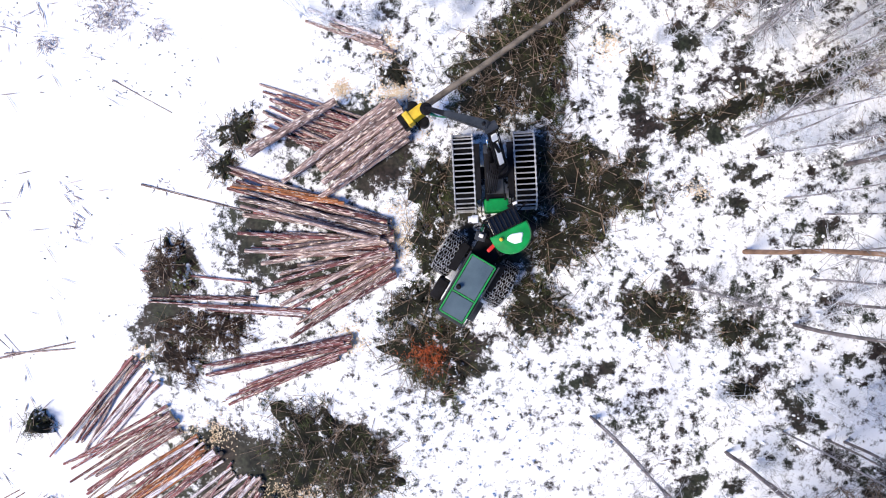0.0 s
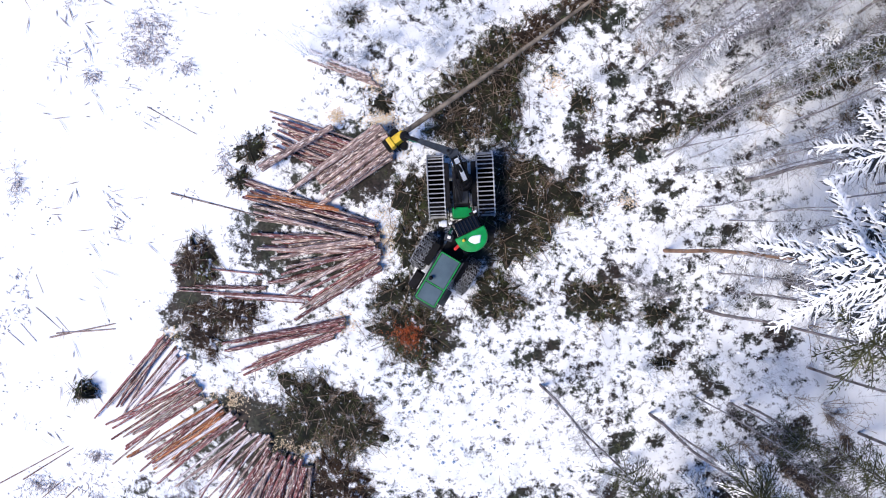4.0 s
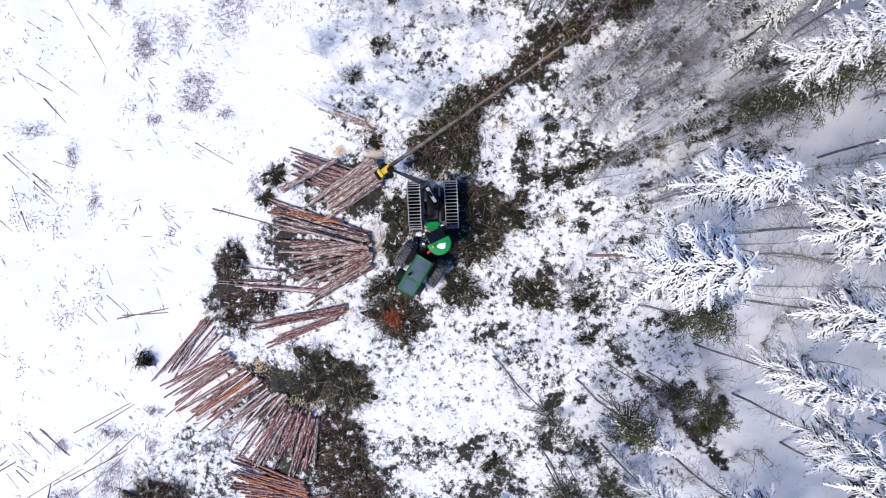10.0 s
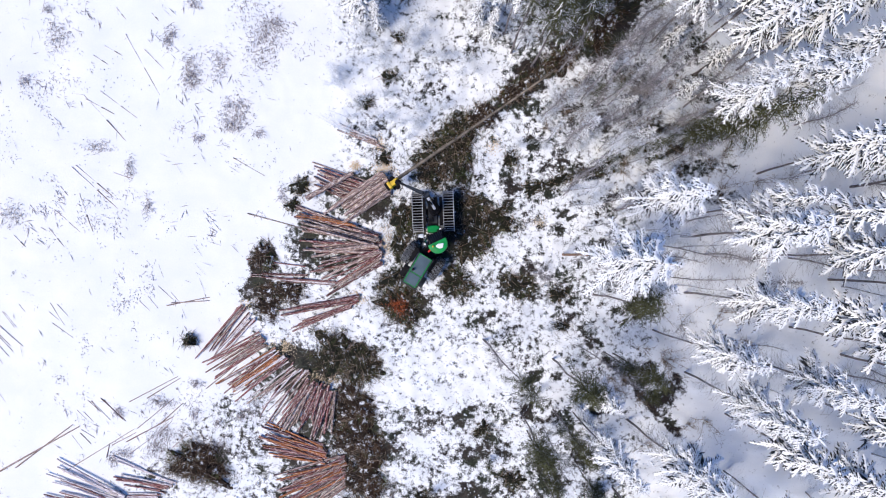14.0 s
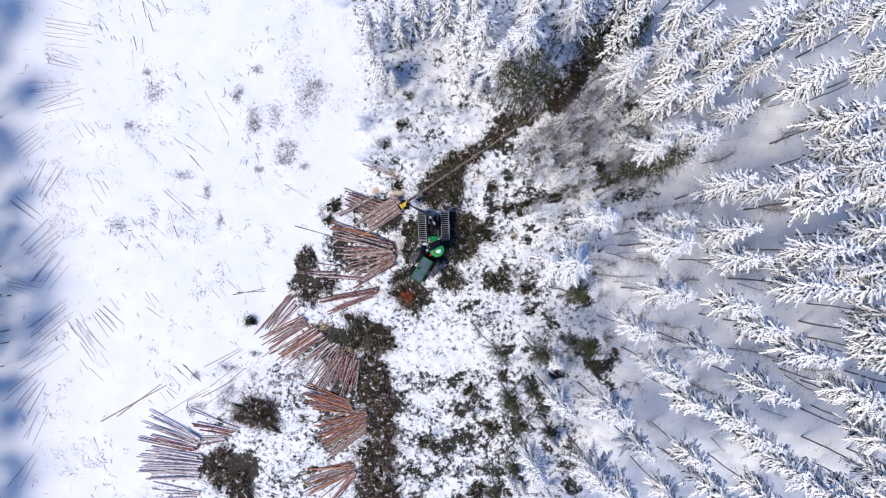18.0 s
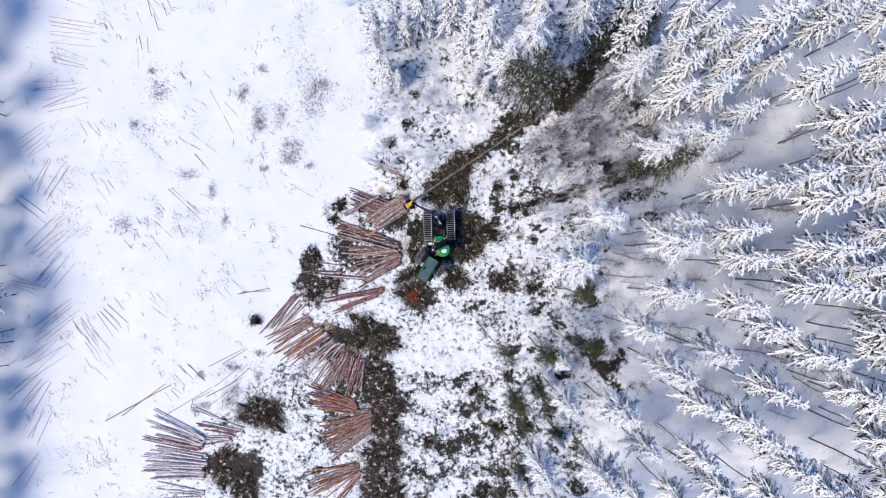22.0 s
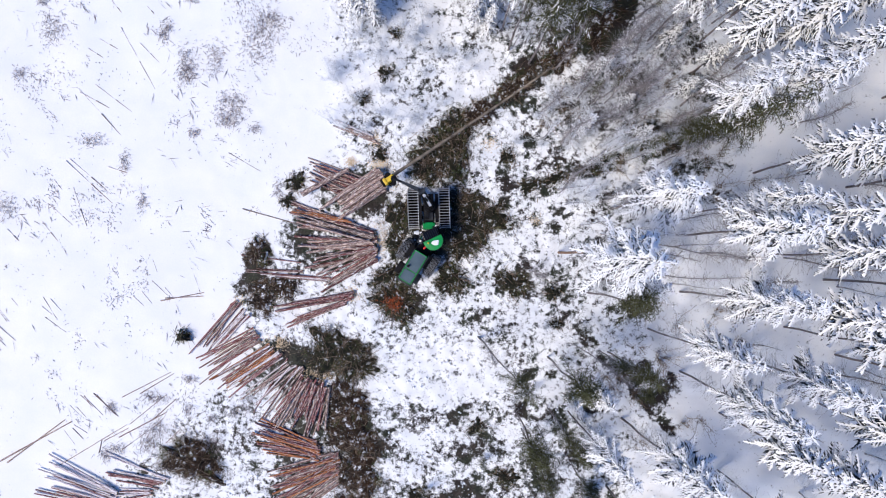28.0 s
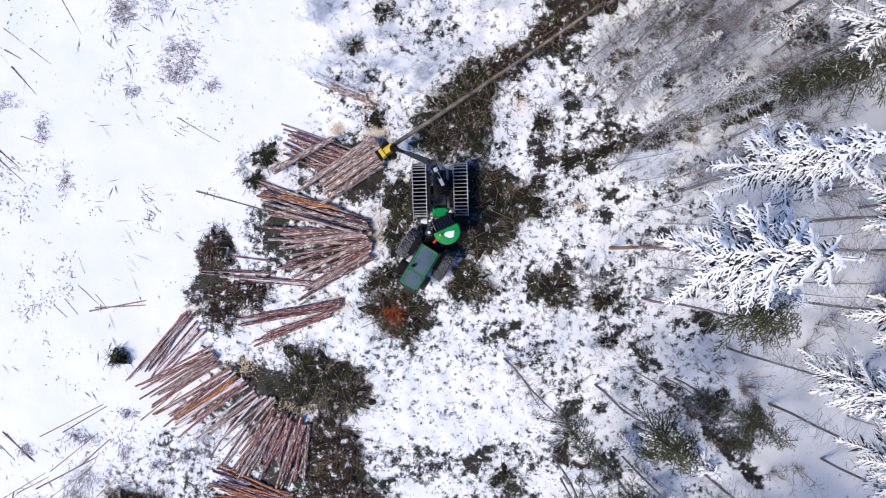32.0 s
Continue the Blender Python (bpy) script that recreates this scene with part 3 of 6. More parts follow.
# ---- trees ----
def spruce_meshes(seed, height, radius, bare, whorls, fine=1.0, laden=1.0):
    """Meshes of one spruce: trunk with dead lower twigs, drooping needle fronds, and pads of snow along the fronds."""
    rng = np.random.default_rng(seed)
    lean = rng.uniform(-0.02, 0.02, 2)
    zs = np.linspace(0, height, 9)
    axis_pts = np.stack([lean[0] * zs + 0.05 * np.sin(zs), lean[1] * zs + 0.05 * np.cos(zs * 0.8) - 0.05, zs], 1)
    rad = 0.0047 * height * (1 - zs / height) ** 0.8 + 0.010
    trunk = tube(axis_pts, rad, 7)
    # dead grey lower branches, thickest just under the crown
    n = 150 if fine > 0.8 else int(70 * fine)
    z = rng.uniform(0.12, 1.0, n) ** 0.6 * (bare + 0.06) * height
    phi = rng.uniform(0, 2 * np.pi, n)
    ln = rng.uniform(0.2, 1.0, n) * radius * (0.35 + 0.55 * z / (bare * height))
    a = np.stack([lean[0] * z, lean[1] * z, z], 1)
    b = a + np.stack([np.cos(phi) * ln, np.sin(phi) * ln, -0.25 * ln], 1)
    dead = rods(a, b, 0.011, 0.004, 3)
    if fine > 0.5:
        c, turn_off = a + (b - a) * rng.uniform(0.3, 0.9, (n, 1)), phi + rng.uniform(-0.9, 0.9, n)
        dead = joined(dead, rods(c, c + np.stack([np.cos(turn_off), np.sin(turn_off), -0.3 + 0 * ln], 1) * (0.5 * ln)[:, None], 0.008, 0.003, 3))
    na, nb, nw, sa, sb, sw, sl = [], [], [], [], [], [], []
    stems_a, stems_b, stems_r = [], [], []
    up = np.array([0, 0, 0.03])
    pad = 1.1 if fine > 0.8 else 0.55 if laden < 0.5 else 1.48 / fine ** 0.42

    def snow(p, q, w):
        sa.append(p + up)
        sb.append(q + up)
        sw.append(w * pad)
        sl.append(w * rng.uniform(0.25, 0.5))

    for k in range(whorls):
        q = (k + rng.uniform(-0.3, 0.3)) / whorls
        z0 = height * (bare + (0.985 - bare) * q)
        reach = radius * (1 - q) ** 0.80 * rng.uniform(0.8, 1.1) + 0.20
        count = int(rng.integers(5, 8)) if q < 0.8 else 5
        turn = rng.uniform(0, 6.28)
        for i in range(count):
            p = turn + i * 2 * np.pi / count + rng.uniform(-0.3, 0.3)
            length = reach * rng.uniform(0.62, 1.15)
            if rng.random() < 0.07:
                continue
            out = np.array([np.cos(p), np.sin(p), 0])
            side = np.array([-np.sin(p), np.cos(p), 0])
            rise = 0.42 * q - 0.02
            base = np.array([lean[0] * z0, lean[1] * z0, z0])
            sag = rng.uniform(0.25, 0.48) * (1 - 0.7 * q)
            bend = rng.uniform(-0.22, 0.22)
            white = laden * rng.uniform(0.85, 1.15)

            def along(s):
                return base + out * length * s + side * bend * length * s * s + np.array([0, 0, 1]) * (rise * length * s - sag * length * s ** 1.8)

            m = 4 if fine > 0.8 else 2
            for j in range(m):
                stems_a.append(along(j / m))
                stems_b.append(along((j + 1) / m))
                stems_r.append(0.020 * length ** 0.5 * (1 - j / m) + 0.006)
            # a thick, nearly unbroken sleeve of snow along the arm of the frond
            pads = max(4, int(length * 6.5 * fine ** 0.5))
            for j in range(pads):
                if rng.random() < white * 0.97:
                    s0 = (j + rng.uniform(-0.1, 0.1)) / pads
                    snow(along(max(0, s0)), along(min(1.05, s0 + rng.uniform(1.15, 1.6) / pads)), (0.062 - 0.030 * s0) * rng.uniform(0.6, 1.3))
            # dark needles deep inside the crown, out of the snow's reach
            for j in range((4 if fine > 0.8 else 2) if laden > 0.5 else 0):
                a0 = along(rng.uniform(0.05, 0.55)) - 5 * up
                na.append(a0)
                nb.append(a0 + out * rng.uniform(0.1, 0.3) * length + side * rng.uniform(-0.3, 0.3) * length - np.array([0, 0, rng.uniform(0.1, 0.4)]))
                nw.append(rng.uniform(0.03, 0.07) * length)
            # side shoots in a tapering spray that hangs from both edges, laden in turn
            shoots = max(6, int(length * 17 * fine ** 0.8))
            for j in range(shoots):
                s = (j + rng.uniform(0.1, 0.9)) / shoots * 0.9 + 0.1
                hand = 1 if j % 2 else -1
                tl = (0.12 + 0.34 * length * (1.05 - s) * min(1.0, 0.3 + 2.4 * s)) * rng.uniform(0.35, 1.2)
                tl = min(tl, 0.58)
                an = rng.uniform(0.45, 1.2)
                way = out * np.cos(an) + side * hand * np.sin(an) + np.array([0, 0, -0.34 + rng.uniform(-0.35, 0.25)])
                a0 = along(min(s, 1.0))
                na.append(a0 - 2 * up)
                nb.append(a0 + way * tl * 1.02 - 4.0 * up)
                nw.append(rng.uniform(0.014, 0.034) * pad * (1.0 if fine > 0.8 else 1.15) if laden > 0.5 else rng.uniform(0.010, 0.022))
                if laden < 0.5:
                    for g in range(4):
                        f = rng.uniform(0.1, 0.95)
                        turn2 = an + rng.choice([-1, 1]) * rng.uniform(0.5, 0.9)
                        w2 = out * np.cos(turn2) + side * hand * np.sin(turn2) + np.array([0, 0, -0.4])
                        na.append(a0 + way * tl * f)
                        nb.append(a0 + way * tl * f + w2 * rng.uniform(0.07, 0.22))
                        nw.append(rng.uniform(0.007, 0.015))
                bits = max(1, int(tl / (0.15 if fine > 0.8 else 0.17) * fine ** 0.4 + 0.5))
                for g in range(bits):
                    if rng.random() < white * 0.84:
                        f0 = (g + rng.uniform(-0.1, 0.2)) / bits
                        snow(a0 + way * tl * f0, a0 + way * tl * min(1.05, f0 + rng.uniform(0.85, 1.3) / bits), rng.uniform(0.014, 0.036) * (1.15 - 0.4 * f0))
                if fine > 0.8 and laden > 0.5 and tl > 0.14:
                    for g in range(int(rng.integers(1, 4))):
                        f, turn2 = rng.uniform(0.2, 0.95), an + rng.choice([-1, 1]) * rng.uniform(0.4, 1.0)
                        w2 = out * np.cos(turn2) + side * hand * np.sin(turn2) + np.array([0, 0, rng.uniform(-0.7, 0.0)])
                        snow(a0 + way * tl * f, a0 + way * tl * f + w2 * rng.uniform(0.06, 0.17), rng.uniform(0.010, 0.022))
    needles = joined(rods(stems_a, stems_b, stems_r, np.array(stems_r) * 0.8, 3), blades(na, nb, np.array(nw), -0.02))
    white = array_mesh("snow_load", *snow_pads(sa, sb, np.array(sw), np.array(sl)), TREE_SNOW, True) if sa else None
    return array_mesh("trunk", *trunk, BARK_TREE), array_mesh("dead_branch_mass", *dead, FROST_GREY), array_mesh("crown", *needles, NEEDLE if laden > 0.5 else NEEDLE_GREEN), white


TREE_LABEL = "tall spruce with snow-laden branches standing in the snow"
YOUNG_LABEL = "slender young spruce dusted with snow"
THIN_LABEL = "thin olive green spruce with a long bare stem"
GREEN_LABEL = "olive green spruce that has shed most of its snow"


def spruce(seed, height, radius, bare, whorls, label=TREE_LABEL, laden=1.0, fine=1.0):
    ob = thing("spruce", 0, 0, 0, 0, label, "tree", "spruces of the forest")
    t, d, c, s = spruce_meshes(seed, height, radius, bare, whorls, fine, laden)
    mesh_part("trunk", t, ob, "bare lower stem with grey-brown bark")
    mesh_part("dead_branch_mass", d, ob, "dead grey lower branches furred with frost", "stuff")
    mesh_part("crown", c, ob, "dark green needle fronds", "stuff")
    if s:
        mesh_part("snow_load", s, ob, "white snow lying on the fronds", "stuff")
    return ob


def planted(source, x, y, turn, size, wide=1.0, tip=(-2.4, 3.2)):
    """A copy of a tree at a place, scaled, its trunk foot in the snow; the stand leans a little with the wind."""
    m = pose(x, y, float(ground_z(x, y)) - 0.05, tip[0], tip[1]) @ pose(0, 0, 0, 0, 0, turn) @ Matrix.Diagonal((size * wide, size * wide, size, 1))
    return copy_thing(source, m)


SPRUCES = [spruce(11, 15, 1.85, 0.56, 14), spruce(12, 15, 1.75, 0.58, 13), spruce(13, 15, 1.85, 0.54, 14), spruce(14, 15, 1.7, 0.56, 13), spruce(15, 15, 1.9, 0.58, 13)]
MID = [spruce(51 + i, 15, r, b, 13, fine=0.55) for i, (r, b) in enumerate(((1.8, 0.52), (1.7, 0.56), (1.85, 0.50), (1.75, 0.54)))]
SLIM = [spruce(21, 10, 1.2, 0.2, 13, YOUNG_LABEL, 0.9, 0.7), spruce(22, 10, 1.0, 0.28, 12, YOUNG_LABEL, 0.8, 0.7)]
FAR = [spruce(41, 15, 2.1, 0.46, 11, fine=0.2), spruce(42, 15, 1.9, 0.50, 11, fine=0.2), spruce(43, 15, 2.2, 0.44, 11, fine=0.2)]
WEST = [spruce(71, 15, 2.2, 0.40, 12, "dense dark spruce with thin snow beyond the road", 0.66, 0.22), spruce(72, 15, 2.0, 0.45, 12, "dense dark spruce with thin snow beyond the road", 0.56, 0.22)]
GREEN = [spruce(31, 12, 1.9, 0.34, 13, GREEN_LABEL, 0.10, 0.6), spruce(32, 12, 1.6, 0.40, 12, GREEN_LABEL, 0.10, 0.6), spruce(33, 12, 1.5, 0.22, 13, GREEN_LABEL, 0.10, 0.6)]
DUSKY = [spruce(38, 15, 1.6, 0.48, 13, "dark spruce with thin snow beside the skid trail", 0.62, 0.55)]
TALL_GREEN = [spruce(36, 15, 1.7, 0.58, 11, THIN_LABEL, 0.10, 0.6), spruce(37, 15, 1.5, 0.62, 10, THIN_LABEL, 0.10, 0.6)]
THIN = [spruce(34, 12, 1.15, 0.68, 8, THIN_LABEL, 0.0, 0.7), spruce(35, 12, 1.0, 0.72, 7, THIN_LABEL, 0.0, 0.7)]

# the stand, tree by tree: place, height and breadth as shares of a 15 m spruce
STAND_NORTH = [(19.6, 16.3, 0.9, 0.83), (22.0, 16.4, 0.9, 0.83), (21.5, 17.6, 0.93, 0.78), (25.1, 17.1, 1.07, 1.11), (24.4, 17.1, 0.93, 0.83), (23.4, 14.8, 0.93, 0.83), (20.0, 14.6, 0.9, 0.78), (26.5, 15.1, 0.8, 0.72),
               (19.6, 12.5, 0.9, 0.83), (22.2, 12.7, 0.93, 0.83), (24.1, 11.0, 0.93, 0.78), (29.5, 14.0, 0.97, 1.0), (21.4, 8.8, 0.97, 0.89), (20.1, 9.7, 0.9, 0.83), (18.4, 8.8, 0.87, 0.83), (32.2, 11.0, 1.0, 1.0)]
STAND_FAR_NORTH = [(34.2, 9.1, 0.93, 0.94), (32.4, 8.9, 0.93, 0.89), (34.3, 18.8, 1.0, 1.0), (29.9, 17.9, 0.93, 0.78), (31.8, 19.0, 0.87, 0.78), (17.2, 19.2, 0.93, 0.83), (20.1, 18.8, 0.97, 0.83), (27.8, 19.1, 0.97, 0.83),
                   (30.6, 19.8, 0.87, 0.78), (16.5, 14.6, 0.9, 0.78), (34.9, 15.8, 0.93, 0.89), (35.5, 14.9, 0.87, 0.78), (8.2, 15.9, 1.13, 1.06), (6.6, 15.2, 0.93, 0.83), (5.5, 17.1, 1.0, 0.89),
                   (4.6, 19.7, 0.93, 0.83), (8.7, 18.5, 1.07, 1.0), (11.7, 18.1, 1.0, 0.83), (13.3, 19.4, 1.0, 0.83)]
STAND_EAST = [(23.9, 5.8, 0.97, 0.89), (26.9, 5.9, 0.87, 0.78), (29.1, 6.5, 0.97, 0.94), (30.1, 5.0, 1.03, 0.94), (33.5, 7.1, 0.97, 0.94), (34.9, 6.1, 0.97, 0.89), (19.9, 3.0, 1.0, 0.67), (19.0, 1.5, 1.07, 1.11),
              (23.7, 2.5, 1.03, 0.78), (24.4, 0.3, 1.03, 0.78), (29.8, 1.2, 1.07, 1.0), (28.9, -1.3, 1.13, 1.0), (34.6, 2.8, 1.03, 1.06), (19.3, -2.4, 1.07, 0.89), (24.6, -3.2, 0.93, 0.89), (26.4, -4.6, 0.97, 0.89),
              (34.6, -0.2, 1.0, 0.94), (34.1, -1.5, 0.93, 0.83), (35.4, -5.0, 1.0, 1.0), (17.2, -5.0, 1.0, 0.72), (33.0, -0.1, 0.87, 0.78), (29.8, -0.1, 0.9, 0.78), (36.0, -3.4, 0.87, 0.78), (14.4, 3.2, 1.0, 1.06), (13.9, -1.7, 0.8, 0.67)]
STAND_SOUTH = [(22.3, -6.3, 1.02, 0.89), (29.9, -6.4, 1.0, 0.89), (19.5, -7.9, 1.02, 0.83), (27.3, -9.2, 0.97, 0.89), (24.9, -11.6, 0.9, 0.83), (22.3, -10.7, 0.9, 0.83), (31.2, -16.5, 0.93, 0.94), (28.9, -14.8, 0.9, 0.89),
               (26.7, -13.3, 0.9, 0.78), (22.3, -14.7, 0.87, 0.78), (15.6, -11.3, 1.02, 0.94), (18.3, -14.5, 0.8, 0.72), (14.7, -16.1, 0.97, 0.89), (23.5, -17.2, 0.97, 0.83), (35.7, -10.4, 0.97, 1.0), (33.8, -9.4, 0.9, 0.83)]
STAND_FAR_SOUTH = [(35.6, -6.4, 0.97, 0.89), (35.8, -13.0, 0.97, 0.94), (36.0, -15.6, 0.97, 0.89), (33.7, -17.3, 0.9, 0.83), (11.8, -10.8, 0.97, 0.67), (10.0, -15.8, 1.0, 0.72), (11.7, -8.1, 0.73, 0.56),
                   (16.8, -17.5, 0.93, 0.83), (27.6, -17.5, 0.87, 0.78), (20.6, -18.0, 0.87, 0.78)]
kind_rng = np.random.default_rng(17)
for x, y, tall, broad in STAND_NORTH + STAND_FAR_NORTH + STAND_EAST + STAND_SOUTH + STAND_FAR_SOUTH:
    source = SPRUCES[int(kind_rng.integers(0, 5))] if math.hypot(x - 2, y) < 21.5 else MID[int(kind_rng.integers(0, 4))]
    planted(source, x, y, kind_rng.uniform(0, 360), tall, broad / tall * kind_rng.uniform(0.98, 1.1))
# the lone spruce that leads the stand
LEADER = spruce(16, 15, 1.7, 0.67, 12)
for piece in LEADER.children:
    if piece.name.startswith("trunk"):
        piece.data.materials[0] = BARK_BROWN
planted(LEADER, 10.95, 0.1, 200, 1.14, 1.0, (-0.8, 6.6))
for x, y, tall in [(-2.18, 20.44, 0.9), (-0.31, 20.68, 1.0), (-1.48, 19.43, 0.7), (-3.38, 16.55, 0.8), (-2.78, 16.1, 0.7), (-2.02, 15.63, 0.5), (0.72, 20.5, 0.8), (2.82, 20.62, 1.0), (3.89, 18.36, 1.0), (5.5, 17.59, 0.9),
                   (4.08, 20.06, 0.8), (6.31, 16.77, 0.8), (5.2, 16.12, 0.7), (2.14, 20.58, 0.9), (-4.2, 19.58, 0.9), (-4.16, 18.42, 0.7), (4.54, 15.43, 0.6), (5.62, 14.99, 0.5), (11.6, 8.2, 0.6)]:
    planted(SLIM[int(kind_rng.integers(0, 2))], x, y, kind_rng.uniform(0, 360), tall)
# green trees along the skid trail and the second dark strip
for x, y, tall in [(17.5, 18.0, 0.95), (14.6, 18.3, 0.72), (14.2, 11.3, 0.33), (12.82, 11.03, 0.3), (19.76, 7.74, 1.15), (19.19, 7.97, 0.92), (18.31, 7.81, 0.75),
                   (16.4, 7.4, 0.45), (15.0, 7.0, 0.3), (13.9, 6.6, 0.25)]:
    planted(GREEN[int(kind_rng.integers(0, 3))], x, y, kind_rng.uniform(0, 360), tall, 1.25 if y > 12 else 0.9)
for x, y, tall in [(16.3, 17.4, 0.9), (12.7, 18.4, 0.95), (15.6, 19.4, 1.0), (9.3, 19.0, 0.9)]:
    planted(DUSKY[0], x, y, kind_rng.uniform(0, 360), tall)
for x, y, tall in [(16.9, 13.9, 0.34), (14.4, 9.9, 0.28), (19.4, 12.5, 0.4), (13.0, 12.1, 0.3), (15.5, 7.9, 0.3), (17.8, 10.6, 0.36)]:
    planted(DUSKY[0], x, y, kind_rng.uniform(0, 360), tall, 1.3)
for i, (x, y, tall) in enumerate([(8.5, 13.0, 1.0), (7.1, 13.9, 0.95), (10.2, 13.6, 0.92), (9.0, 14.8, 0.9)]):
    planted(TALL_GREEN[i % 2], x, y, kind_rng.uniform(0, 360), tall)
# thin green spruces with long bare stems along the southern rim of the stand
for x, y, tall in [(10.4, -7.2, 1.03), (14.5, -6.7, 0.9), (12.7, -2.5, 1.15), (10.46, -10.72, 0.75), (11.29, -11.74, 0.75), (8.23, -11.04, 0.83), (8.72, -12.3, 0.75), (9.22, -13.52, 0.75), (9.12, -17.3, 0.67),
                   (12.02, -14.28, 0.67), (7.73, -19.7, 0.67), (13.84, -6.61, 0.58), (15.61, -8.69, 0.5)]:
    planted(THIN[int(kind_rng.integers(0, 2))], x, y, kind_rng.uniform(0, 360), tall, kind_rng.uniform(0.9, 1.2))
# one of them leans far out over the clearing
planted(THIN[0], 5.5, -5.9, 40, 0.93, 0.9, (8.5, 17.0))
for x, y, tall in [(2.04, -16.89, 0.2), (1.34, -21.85, 0.2), (6.0, -14.6, 0.2), (4.6, -20.1, 0.17)]:
    planted(GREEN[2], x, y, kind_rng.uniform(0, 360), tall, 1.3)
young = np.random.default_rng(66)
for i in range(12):
    y = young.uniform(-23, -9)
    planted(SLIM[i % 2], young.uniform(9.0, 13.5) - 0.06 * (y + 14), y, young.uniform(0, 360), young.uniform(0.25, 0.5), 1.2)
# the forest beyond the road in the west, and the rest of the forest out of sight
for i in range(72):
    y = -29 + (i % 24) * 2.4 + RNG.uniform(-0.9, 0.9)
    x = -39.4 - (1.6 * RNG.random(), 2.2 + 2.4 * RNG.random(), 4.6 + 3.0 * RNG.random())[i // 24] - 1.2 * math.sin(y * 0.23) - (2.5 if y > 14 else 0)
    planted(WEST[i % 2] if i % 4 else FAR[i % 3], x, y, RNG.uniform(0, 360), RNG.uniform(0.42, 0.60), RNG.uniform(1.3, 1.6))
for i in range(34):
    planted(FAR[i % 3], 37.4 + 2.6 * (i % 4) + RNG.uniform(-0.9, 0.9), -24 + 1.45 * i + RNG.uniform(-0.8, 0.8), RNG.uniform(0, 360), RNG.uniform(0.9, 1.1), 0.85)
for i in range(22):
    planted(FAR[i % 3], 9 + 1.25 * i + RNG.uniform(-0.6, 0.6), (-1, 1)[i % 2] * RNG.uniform(21.5, 27), RNG.uniform(0, 360), RNG.uniform(0.9, 1.1), 0.85)

def snag_mesh(seed, height):
    """A thin dead or leafless stem with many fine twigs."""
    rng = np.random.default_rng(seed)
    zs = np.linspace(0, height, 6)
    c = np.stack([0.12 * np.sin(zs * 0.5 + seed), 0.12 * np.cos(zs * 0.4) - 0.12, zs], 1)
    r = 0.042 * (1 - zs / height * 0.8)
    trunk = tube(c, r, 6)
    n = int(26 * height)
    q = rng.uniform(0.12, 1, n)
    a = np.stack([np.interp(q * height, zs, c[:, 0]), np.interp(q * height, zs, c[:, 1]), q * height], 1)
    phi, ln = rng.uniform(0, 6.28, n), (0.12 + 0.75 * rng.uniform(0, 1, n) ** 2.2) * (1.15 - 0.6 * q)
    way = np.stack([np.cos(phi), np.sin(phi), rng.uniform(-0.3, 0.4, n)], 1)
    b = a + way * ln[:, None]
    p2 = phi + rng.uniform(-0.9, 0.9, n)
    c2 = a + way * (ln * rng.uniform(0.3, 0.8, n))[:, None]
    d2 = c2 + np.stack([np.cos(p2), np.sin(p2), rng.uniform(-0.3, 0.3, n)], 1) * (ln * 0.5)[:, None]
    return array_mesh("trunk", *trunk, GREY_TWIG), array_mesh("twig_mass", *joined(rods(a, b, 0.006, 0.003, 3), rods(c2, d2, 0.005, 0.002, 3)), (GREY_TWIG, FROST)[seed % 2])


SNAGS = [snag_mesh(61 + i, h) for i, h in enumerate((8.0, 10.0, 6.0, 12.0))]
snag_rng = np.random.default_rng(64)
for i in range(60):
    x, y = snag_rng.uniform(9.6, 19.5), snag_rng.uniform(-13, 13)
    if math.hypot(x - 9.5, y) < 2.6 or (y < -2 and i % 4) or (x < 10.5 and y > -2 and i % 3 == 0):
        continue
    ob = thing("bare_sapling", x, y, float(ground_z(x, y)) - 0.05, 0, "thin leafless stem with grey frosted twigs", "tree", "bare saplings")
    ob.matrix_basis = pose(x, y, float(ground_z(x, y)) - 0.05, -2.4 + snag_rng.uniform(-4, 4), 3.2 + snag_rng.uniform(-4, 4)) @ pose(0, 0, 0, 0, 0, snag_rng.uniform(0, 360))
    mesh_part("trunk", SNAGS[i % 4][0], ob)
    mesh_part("frosted_twig_mass", SNAGS[i % 4][1], ob, "", "stuff")
for i in range(16):
    x, y = snag_rng.uniform(7.5, 15.5), snag_rng.uniform(7.5, 14.5)
    if off_trail(x, y) < 1.5:
        continue
    ob = thing("bare_sapling", x, y, 0, 0, "thin leafless stem with grey frosted twigs", "tree", "bare saplings")
    ob.matrix_basis = pose(x, y, float(ground_z(x, y)) - 0.05, -2.4 + snag_rng.uniform(-4, 4), 3.2 + snag_rng.uniform(-4, 4)) @ pose(0, 0, 0, 0, 0, snag_rng.uniform(0, 360)) @ Matrix.Diagonal((1, 1, snag_rng.uniform(0.5, 0.9), 1))
    mesh_part("trunk", SNAGS[i % 4][0], ob)
    mesh_part("frosted_twig_mass", SNAGS[i % 4][1], ob, "", "stuff")
dead_rng = np.random.default_rng(68)
